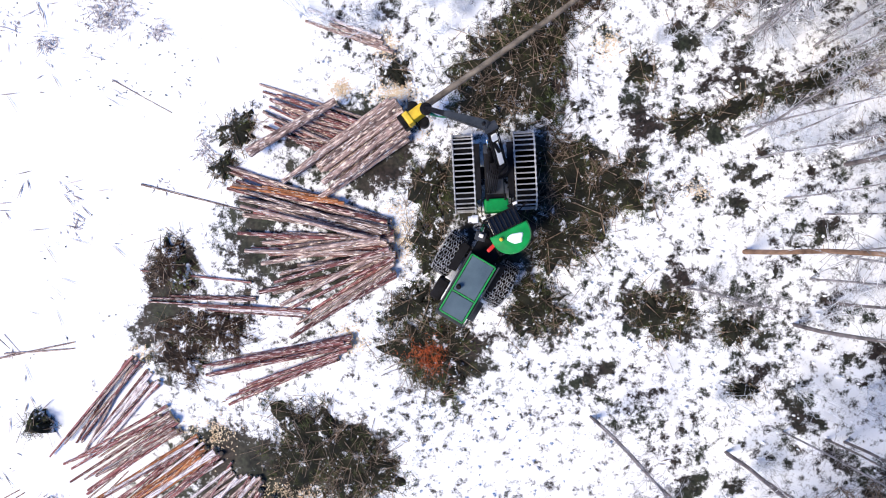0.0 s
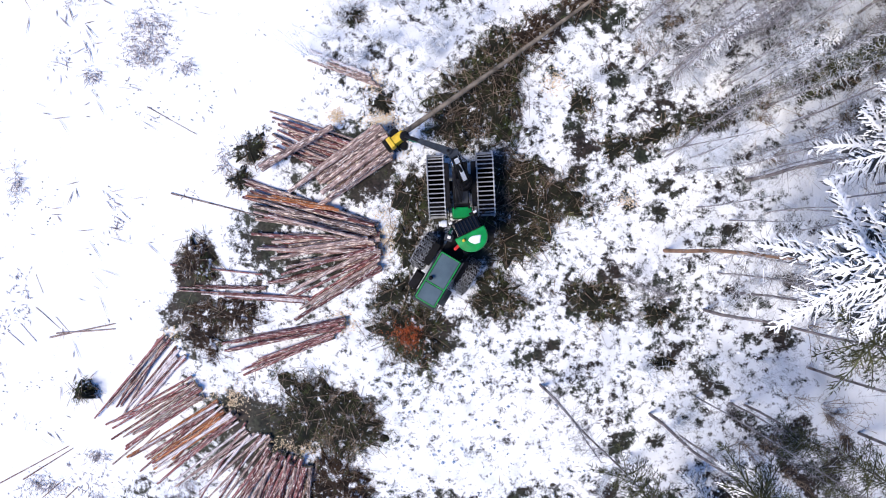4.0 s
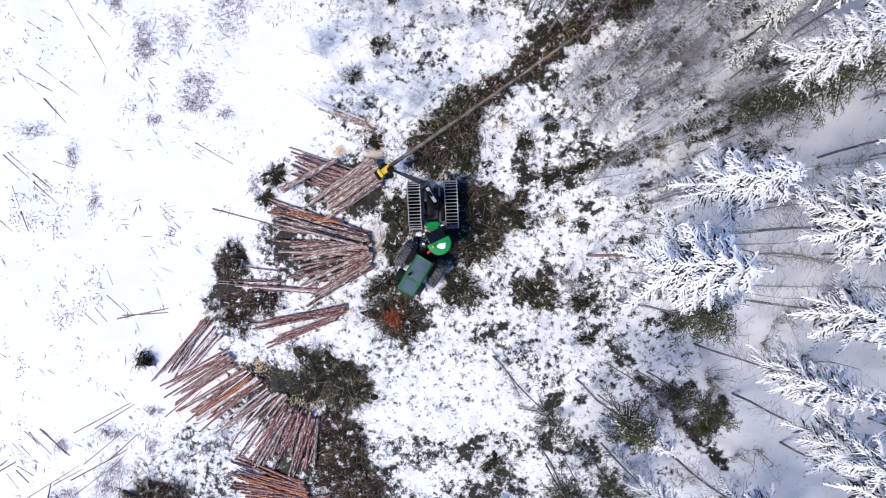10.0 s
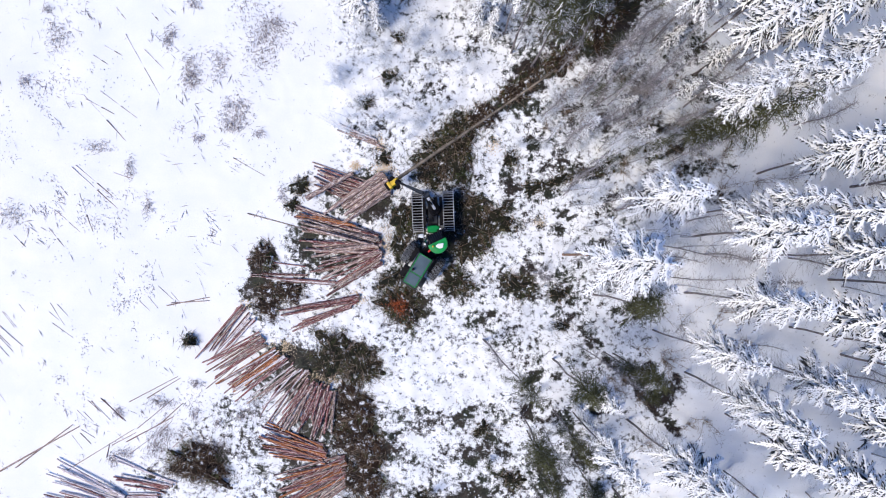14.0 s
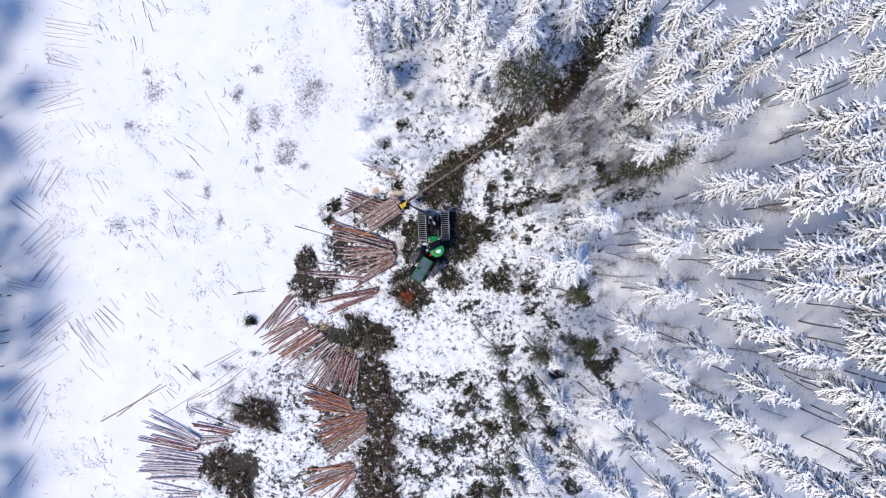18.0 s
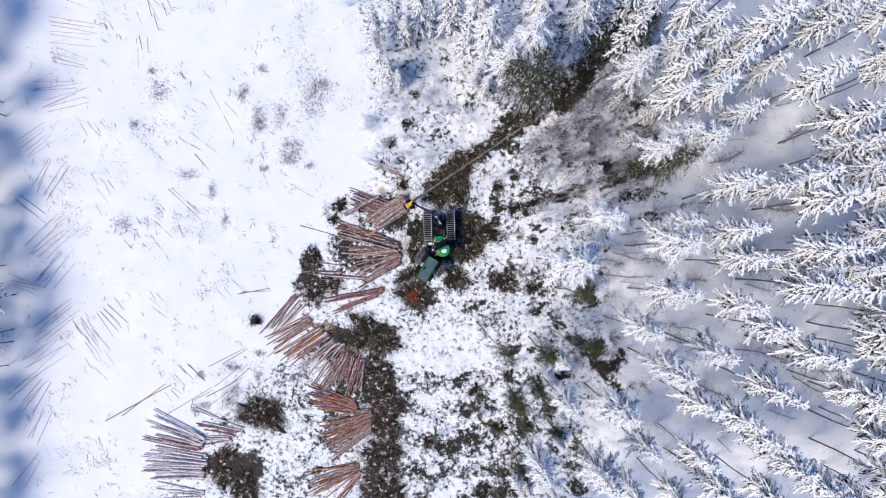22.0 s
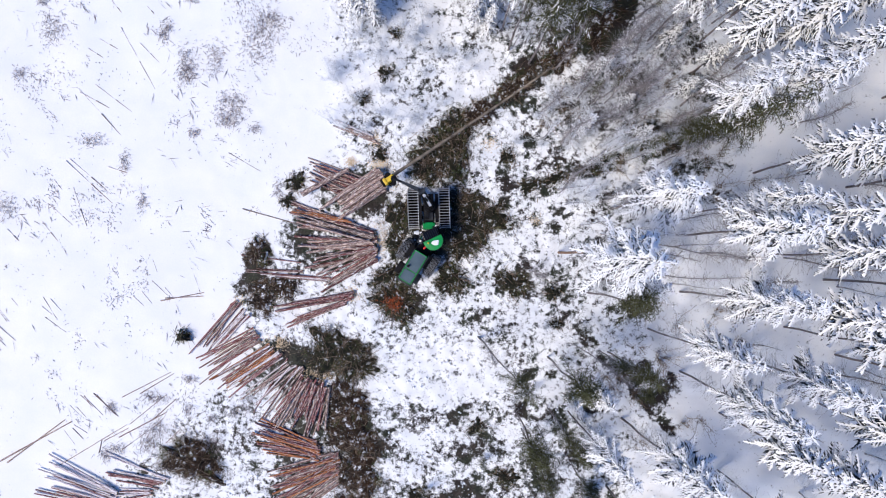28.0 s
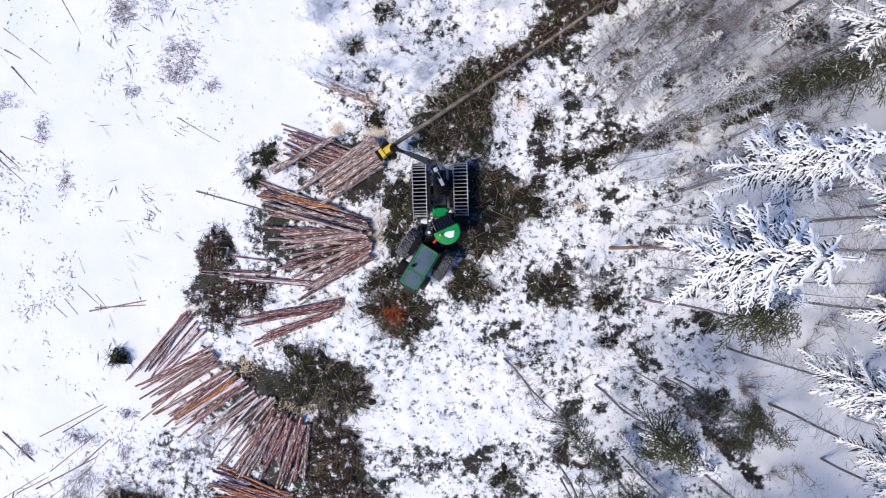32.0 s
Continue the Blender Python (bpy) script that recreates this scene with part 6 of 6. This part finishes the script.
for x in (-1.03, 1.06):
    bm = bmesh.new()
    loops = []
    for i in range(44):
        y, z, a = track_point(i / 44, r=0.60)
        loops.append([bm.verts.new((x + sx * 0.33, y, z + 0.70)) for sx in (-1, 1)])
    for i in range(44):
        p, q = loops[i], loops[(i + 1) % 44]
        bm.faces.new((p[0], p[1], q[1], q[0]))
    bmesh.ops.solidify(bm, geom=bm.faces[:], thickness=0.05)
    belt = part("bogie_track", bm, BLACK_STEEL, HARV, "dark track belt with bright cross bars")
    for i in range(36):
        y, z, a = track_point(i / 36)
        ob = mesh_part("track_shoe", SHOE, belt)
        ob.matrix_basis = Matrix.Translation((x, y, z + 0.70)) @ Euler((a, 0, 0)).to_matrix().to_4x4()
    for sx in (-0.345, 0.345):
        loop = [track_point(i / 60, r=0.655) for i in range(61)]
        bar("side_link_chain", belt, [(x + sx, y, z + 0.70) for y, z, a in loop], 0.028, WORN_STEEL, 5, "worn steel side links")
    for y in (-0.70, 0.70):
        turn = pose(x, y, 0.70, 0, 90, 0)
        lathe("tyre", belt, [(0.28, -0.29), (0.48, -0.30), (0.57, -0.24), (0.585, 0), (0.57, 0.24), (0.48, 0.30), (0.28, 0.29)], turn, RUBBER)
        lathe("rim", belt, [(0.10, -0.25), (0.28, -0.27), (0.28, 0.27), (0.10, 0.25)], turn, BLACK_STEEL, 20)
    block("bogie_beam", HARV, (0.20, 1.5, 0.30), pose(x * 0.62, 0, 0.75), BLACK_STEEL, 0.04)
block("front_axle", HARV, (1.5, 0.4, 0.4), pose(0, 0, 0.8), BLACK_STEEL, 0.06)
block("front_frame", HARV, (0.66, 2.3, 0.45), pose(0, -0.2, 1.12), BLACK_STEEL, 0.05)
block("deck_plate", HARV, (0.55, 0.9, 0.05), pose(0.02, -0.35, 1.40), GREY_STEEL, 0.015, label="dirty dark grey deck plate")
block("front_cover", HARV, (0.86, 0.50, 0.30), pose(0.02, -1.20, 1.50, -8), GREEN_PAINT, 0.05, 0.9, "green front cover")
for sx in (-1, 1):
    block("cover_hinge", HARV, (0.08, 0.22, 0.06), pose(0.02 + sx * 0.3, -0.92, 1.62), BLACK_STEEL, 0.01)
    bar("handrail", HARV, [(sx * 0.47, -1.5, 1.5), (sx * 0.5, -1.5, 2.0), (sx * 0.5, -0.9, 2.0), (sx * 0.47, -0.9, 1.45)], 0.018, BLACK_STEEL)
    block("fender", HARV, (0.20, 1.9, 0.04), pose(sx * 0.56, 0.0, 1.34), BLACK_STEEL, 0.012)
for i in range(6):
    bar("hydraulic_hose", HARV, arc((-0.30 + 0.06 * i, -0.75, 1.55), (-0.16 + 0.07 * i, 0.25, 1.85), -0.16 - 0.02 * i), 0.02, BLACK_STEEL, 6)
block("valve_block", HARV, (0.42, 0.30, 0.22), pose(-0.12, 0.72, 1.45), GREY_STEEL, 0.02)

# crane: turret, pillar, main boom with a white panel, outer boom, extension and head
TURRET = at_world(2.08, 3.02, 0)
base = Vector((TURRET.x, TURRET.y, 0))
lathe("crane_turret", HARV, [(0.40, 1.30), (0.42, 1.42), (0.34, 1.50), (0.32, 1.85), (0.26, 1.92)], Matrix.Translation(base), BLACK_STEEL, 28)
foot, knee, wrist = at_world(2.12, 3.08, 2.15), at_world(1.72, 3.82, 4.70), at_world(-0.25, 4.72, 3.05)
beam("crane_pillar", HARV, base + Vector((0, 0, 1.8)), foot + Vector((0, 0, 0.25)), 0.36, 0.36, 0.30, 0.30, BLACK_STEEL)
beam("main_boom", HARV, foot, knee, 0.25, 0.34, 0.21, 0.26, BLACK_STEEL)
along = (knee - foot).normalized()
side = along.cross(Vector((0, 0, 1))).normalized()
up = side.cross(along).normalized()
beam("white_panel", HARV, foot + along * 0.35 + up * 0.20, knee - along * 0.75 + up * 0.17, 0.16, 0.03, 0.14, 0.03, WHITE_PAINT, "long white painted panel", 0.008)
beam("white_panel", HARV, knee - along * 0.60 + up * 0.17, knee - along * 0.18 + up * 0.16, 0.17, 0.03, 0.17, 0.03, WHITE_PAINT, "short white painted panel", 0.008)
for s in (-1, 1):
    p, q = foot + side * s * 0.21 - up * 0.25 - along * 0.1, foot.lerp(knee, 0.62) + side * s * 0.16 - up * 0.16
    bar("lift_cylinder", HARV, [p, p.lerp(q, 0.58)], 0.075, BLACK_STEEL, 12)
    bar("piston_rod", HARV, [p.lerp(q, 0.55), q], 0.04, CHROME, 10)
    bar("boom_hose", HARV, [foot + side * s * 0.17 + up * 0.12, foot.lerp(knee, 0.5) + side * s * 0.17 + up * 0.14, knee + side * s * 0.15 + up * 0.1], 0.022, BLACK_STEEL, 6)
lathe("knuckle_pin", HARV, [(0.13, -0.20), (0.13, 0.20)], Matrix.Translation(knee) @ side.to_track_quat("Z", "Y").to_matrix().to_4x4(), GREY_STEEL, 16)
beam("outer_boom", HARV, knee + Vector((0, 0, 0.08)), knee.lerp(wrist, 0.66), 0.24, 0.34, 0.18, 0.24, GREY_STEEL, "slate grey outer boom")
beam("boom_extension", HARV, knee.lerp(wrist, 0.60), wrist, 0.13, 0.17, 0.12, 0.15, BLACK_STEEL)
bar("stick_cylinder", HARV, [foot.lerp(knee, 0.55) + up * 0.26, knee.lerp(wrist, 0.10) + Vector((0, 0, 0.36))], 0.06, BLACK_STEEL, 12)
for i in range(3):
    bar("head_hose", HARV, arc(knee.lerp(wrist, 0.62) + Vector((0.05 * i, 0, -0.15)), wrist + Vector((-0.12 + 0.08 * i, 0.05, -0.85)), 0.45 + 0.1 * i, 14), 0.022, HOSE, 6)
lathe("rotator", HARV, [(0.10, 0), (0.15, 0.04), (0.15, 0.26), (0.20, 0.30), (0.20, 0.36)], Matrix.Translation(wrist - Vector((0, 0, 0.50))), BLACK_STEEL, 18)
bar("tilt_link", HARV, [wrist + Vector((0, 0, 0.02)), wrist - Vector((0, 0, 0.2))], 0.07, BLACK_STEEL, 10)
HEAD = Matrix.Translation(at_world(-0.62, 4.76, 1.25)) @ Euler((0, 0, radians(33))).to_matrix().to_4x4()
block("head_frame", HARV, (0.75, 0.42, 0.50), HEAD @ pose(0, 0, 0.72), YELLOW_PAINT, 0.05, 0.8, "yellow harvester head frame")
block("head_arm", HARV, (0.24, 0.55, 0.34), HEAD @ pose(-0.34, 0, 0.86), YELLOW_PAINT, 0.04, 0.8, "yellow tilt frame of the head")
block("saw_box", HARV, (0.24, 0.50, 0.66), HEAD @ pose(-0.52, 0.05, 0.45), BLACK_STEEL, 0.04)
for s in (-1, 1):
    lathe("feed_roller", HARV, [(0.16, -0.22), (0.19, -0.2), (0.19, 0.2), (0.16, 0.22)], HEAD @ pose(0.02, s * 0.30, 0.32), BLACK_STEEL, 18)
    for x, ln in ((0.42, 0.5), (-0.22, 0.42)):
        pts = [HEAD @ Vector((x, s * (0.18 + 0.22 * math.sin(a)), 0.62 - ln * (1 - math.cos(a)) * 0.75)) for a in (0, 0.5, 1.0, 1.6, 2.1, 2.5)]
        bar("delimbing_knife", HARV, pts, 0.045, WORN_STEEL if x > 0 else BLACK_STEEL, 6)

# cab: dark windows between pillars, a barred roof window and a rounded green roof
block("cab_base", HARV, (1.20, 1.35, 0.40), CAB @ pose(0, 0.05, 1.45), BLACK_STEEL, 0.06)
block("cab_windows", HARV, (1.12, 1.32, 1.35), CAB @ pose(0, 0.06, 2.30), GLASS, 0.08, 0.9, "dark tinted cab windows")
for sx in (-1, 1):
    for y in (-0.52, 0.0, 0.64):
        bar("cab_pillar", HARV, [CAB @ Vector((sx * 0.57, y * 1.02, 1.6)), CAB @ Vector((sx * 0.52, y * 0.93, 3.0))], 0.04, BLACK_STEEL, 8)
block("roof_window", HARV, (0.98, 0.52, 0.05), CAB @ pose(0, 0.42, 2.99, -4), GLASS, 0.015, label="black roof window")
for i in range(7):
    block("guard_bar", HARV, (0.035, 0.56, 0.05), CAB @ pose(-0.42 + 0.14 * i, 0.42, 3.05, -4), BLACK_STEEL, 0.01)
for y in (0.16, 0.70):
    block("guard_rail", HARV, (1.02, 0.05, 0.06), CAB @ pose(0, y, 3.05), BLACK_STEEL, 0.012)


def rounded_roof(width, flat_y, depth, z, thick, n=22):
    bm = bmesh.new()
    outline = [(-width / 2, flat_y), (width / 2, flat_y)]
    for i in range(n + 1):
        a = math.pi * i / n
        outline.append((width / 2 * math.cos(a) * 1.02, flat_y - 0.10 - (depth - 0.10) * math.sin(a) ** 0.85))
    rows = []
    for k, dz in ((0.95, 0.0), (1.0, 0.03), (1.0, thick * 0.6), (0.93, thick), (0.5, thick * 1.12)):
        rows.append([bm.verts.new((x * k, flat_y - 0.35 + (y - flat_y + 0.35) * k, z + dz)) for x, y in outline])
    m = len(outline)
    for p, q in zip(rows, rows[1:]):
        for i in range(m):
            bm.faces.new((p[i], p[(i + 1) % m], q[(i + 1) % m], q[i]))
    bm.faces.new(rows[0][::-1])
    bm.faces.new(rows[-1])
    bmesh.ops.recalc_face_normals(bm, faces=bm.faces)
    return bm


bm = rounded_roof(1.26, 0.14, 0.80, 2.98, 0.16)
bmesh.ops.transform(bm, matrix=CAB, verts=bm.verts)
part("roof", bm, GREEN_PAINT, HARV, "bright green rounded cab roof")
bm = bmesh.new()
ring = [bm.verts.new((0.08 + 0.24 * math.cos(a) * (1 + 0.25 * math.sin(3 * a)), -0.22 + 0.19 * math.sin(a) * (1 + 0.2 * math.cos(2 * a + 1)), 3.163)) for a in np.linspace(0, 2 * np.pi, 18, False)]
top = [bm.verts.new((v.co.x * 0.85 + 0.012, v.co.y * 0.85 - 0.03, 3.20)) for v in ring]
for i in range(18):
    bm.faces.new((ring[i], ring[(i + 1) % 18], top[(i + 1) % 18], top[i]))
bm.faces.new(top)
bmesh.ops.transform(bm, matrix=CAB, verts=bm.verts)
part("roof_snow", bm, SNOW, HARV, "patch of snow on the roof")
for sx in (-1, 1):
    for k in range(2):
        block("work_lamp", HARV, (0.14, 0.09, 0.11), CAB @ pose(sx * (0.36 + 0.18 * k), 0.78, 2.92), WHITE_PAINT if k else BLACK_STEEL, 0.02)
    bar("mirror_arm", HARV, [CAB @ Vector((sx * 0.55, 0.5, 2.7)), CAB @ Vector((sx * 0.80, 0.62, 2.75))], 0.02, BLACK_STEEL, 6)
    block("mirror", HARV, (0.16, 0.06, 0.26), CAB @ pose(sx * 0.84, 0.62, 2.66), BLACK_STEEL, 0.02)
lathe("air_filter", HARV, [(0.10, 0), (0.14, 0.02), (0.14, 0.20), (0.10, 0.24), (0.10, 0.34)], pose(-0.62, -1.62, 2.05, 0, -90, 0), WHITE_PAINT, 18, "pale ribbed air intake")
for i in range(4):
    bar("cab_hose", HARV, arc((-0.35, -1.55 - 0.05 * i, 1.6), (-0.60, -2.05 - 0.04 * i, 1.75), -0.18, 8), 0.02, HOSE if i % 2 else BLACK_STEEL, 6)
lathe("beacon", HARV, [(0.05, 0), (0.06, 0.02), (0.06, 0.10), (0.03, 0.13)], CAB @ pose(-0.35, -0.05, 3.15), YELLOW_PAINT, 12)

# articulation and rear frame with the engine
block("pivot_block", HARV, (0.55, 0.8, 0.5), pose(-0.25, -2.35, 0.95, 0, 0, -16), BLACK_STEEL, 0.06)
block("rear_frame", HARV, (0.90, 3.0, 0.45), REAR @ pose(0.03, -0.35, 1.0), BLACK_STEEL, 0.05)
block("engine_hood", HARV, (1.04, 2.16, 0.95), REAR @ pose(0.05, -0.64, 1.70), BLACK_STEEL, 0.06, 0.97, "black engine hood")
block("hood_panel", HARV, (0.80, 1.26, 0.035), REAR @ pose(0.07, -0.24, 2.195), HOOD_PANEL, 0.012, label="long grey hood panel")
block("hood_panel", HARV, (0.80, 0.72, 0.035), REAR @ pose(0.07, -1.32, 2.195), HOOD_PANEL, 0.012, label="short grey hood panel")
for x in (-0.375, 0.515):
    block("hood_edge", HARV, (0.055, 2.12, 0.06), REAR @ pose(x, -0.64, 2.20), GREEN_PAINT, 0.012, label="green edge strip of the hood")
    block("hood_rail", HARV, (0.05, 2.3, 0.05), REAR @ pose(x * 1.19, -0.66, 2.16), GREY_STEEL, 0.012)
for y in (0.42, -0.91, -1.71):
    block("hood_cross_strip", HARV, (0.86, 0.05, 0.06), REAR @ pose(0.07, y, 2.20), GREEN_PAINT, 0.012, label="green cross strip of the hood")
lathe("exhaust", HARV, [(0.075, 0), (0.085, 0.02), (0.085, 0.22), (0.06, 0.25)], REAR @ pose(-0.22, -0.72, 2.21), BLACK_STEEL, 16)
block("rear_bumper", HARV, (1.06, 0.14, 0.5), REAR @ pose(0.05, -1.86, 1.45), GREY_STEEL, 0.04)
block("side_tank", HARV, (0.42, 0.80, 0.55), REAR @ pose(-0.72, -1.20, 1.25), BLACK_STEEL, 0.05, 0.92, "black side tank")
block("side_step", HARV, (0.30, 0.75, 0.06), REAR @ pose(0.72, -1.28, 1.05), GREY_STEEL, 0.015)
block("oil_cooler", HARV, (0.36, 0.30, 0.42), pose(-0.58, -2.20, 1.75, 0, 0, -20), GREY_STEEL, 0.03)
block("lamp_box", HARV, (0.15, 0.13, 0.12), pose(-0.56, -2.18, 2.05, 0, 0, -20), WHITE_PAINT, 0.03, label="white lamp")
block("fire_extinguisher", HARV, (0.13, 0.34, 0.14), pose(-0.25, -2.60, 2.05, 0, 0, -48), RED_PAINT, 0.05, label="red fire extinguisher")


def chain_net(x, radius, width, cell=0.17):
    """Net of tyre chain: hexagons wrapped round the tread, with cross links over both shoulders."""
    a, b = [], []
    round_n = int(2 * math.pi * radius / (cell * 1.5)) // 2 * 2
    du, rows = 2 * math.pi / round_n, int(width / (cell * 0.866)) + 1

    def place(u, v):
        edge = max(0.0, abs(v) - width * 0.36)
        r = radius - edge * 0.8
        return (x + v, r * math.cos(u), r * math.sin(u))

    for j in range(rows):
        v = -width / 2 + (j + 0.5) * width / rows
        dv = width / rows / 2
        for i in range(round_n):
            u = (i + (0.5 if j % 2 else 0.0)) * du
            l, r = place(u - du / 3, v), place(u + du / 3, v)
            a += [l, place(u - du / 6, v + dv * 0.9), place(u + du / 6, v + dv * 0.9), r, place(u + du / 6, v - dv * 0.9), place(u - du / 6, v - dv * 0.9)]
            b += [place(u - du / 6, v + dv * 0.9), place(u + du / 6, v + dv * 0.9), r, place(u + du / 6, v - dv * 0.9), place(u - du / 6, v - dv * 0.9), l]
            a.append(r)
            b.append(place(u + du * 2 / 3, v))
    for s in (-1, 1):
        for i in range(round_n):
            u = i * du
            a.append(place(u, s * width * 0.5))
            b.append((x + s * width * 0.53, radius * 0.72 * math.cos(u), radius * 0.72 * math.sin(u)))
            a.append((x + s * width * 0.53, radius * 0.72 * math.cos(u), radius * 0.72 * math.sin(u)))
            b.append((x + s * width * 0.53, radius * 0.72 * math.cos(u + du), radius * 0.72 * math.sin(u + du)))
    m = np.array(REAR @ Matrix.Translation((0, 0, 0.80)))
    v, f = rods(np.array(a), np.array(b), 0.014, 0.014, 4)
    return array_mesh("chain", v @ m[:3, :3].T + m[:3, 3], f, WORN_STEEL)


for s in (-1, 1):
    turn = REAR @ pose(s * 1.04, 0, 0.80, 0, 90, 0)
    tyre = lathe("rear_wheel", HARV, [(0.36, -0.30), (0.62, -0.33), (0.74, -0.27), (0.775, -0.12), (0.78, 0.12), (0.74, 0.27), (0.62, 0.33), (0.36, 0.30)], turn, RUBBER, 36, "big black rear tyre")
    lathe("rim", tyre, [(0.12, -0.22), (0.36, -0.26), (0.36, 0.26), (0.12, 0.22)], turn, GREEN_PAINT, 24)
    mesh_part("chain", chain_net(s * 1.04, 0.80, 0.66), tyre, "net of steel tyre chain")
    tread = []
    for i in range(22):
        u = 2 * math.pi * i / 22
        for h in (-1, 1):
            c = Vector((s * 1.04 + h * 0.15, 0.785 * math.cos(u + h * 0.06), 0.785 * math.sin(u + h * 0.06)))
            tread.append((c - Vector((0.13, 0, 0)), c + Vector((0.13, -0.05 * math.sin(u), 0.05 * math.cos(u)))))
    m = np.array(REAR @ Matrix.Translation((0, 0, 0.80)))
    v, f = rods(np.array([tuple(p) for p, q in tread]), np.array([tuple(q) for p, q in tread]), 0.035, 0.035, 4)
    mesh_part("tread", array_mesh("tread", v @ m[:3, :3].T + m[:3, 3], f, RUBBER), tyre)
    block("rear_fender", HARV, (0.30, 1.0, 0.04), REAR @ pose(s * 0.70, 0.1, 1.62), BLACK_STEEL, 0.012)

# the long stem that the head is working on, its lower part still with dead twigs
stem = thing("felled_stem", 0, 0, 0, 0, "long half-delimbed spruce stem lying in the harvester head", "felled tree")
p0, p1 = Vector((-1.1, 4.62, 1.45)), Vector((10.0, 12.45, 1.25))
pts = [p0.lerp(p1, i / 10) - Vector((0, 0, 0.35 * math.sin(math.pi * i / 10))) for i in range(11)]
v, f = tube(pts, np.linspace(0.12, 0.06, 11), 9)
mesh_part("bark", array_mesh("bark", v, f, BARK_GREY, True), stem)
rng = np.random.default_rng(77)
a, b = [], []
for i in range(150):
    s = rng.uniform(0.1, 1.0)
    p = p0.lerp(p1, s) - Vector((0, 0, 0.35 * math.sin(math.pi * s)))
    f0 = rng.uniform(0, 6.28)
    d = Vector((math.cos(f0), math.sin(f0), rng.uniform(-0.2, 0.5))) * rng.uniform(0.3, 1.1) * (0.5 + 0.6 * s)
    a.append(tuple(p))
    b.append(tuple(p + d))
mesh_part("dead_twig_mass", array_mesh("dead_twig_mass", *rods(np.array(a), np.array(b), 0.010, 0.003, 4), TWIG), stem, "bare broken twigs", "stuff")
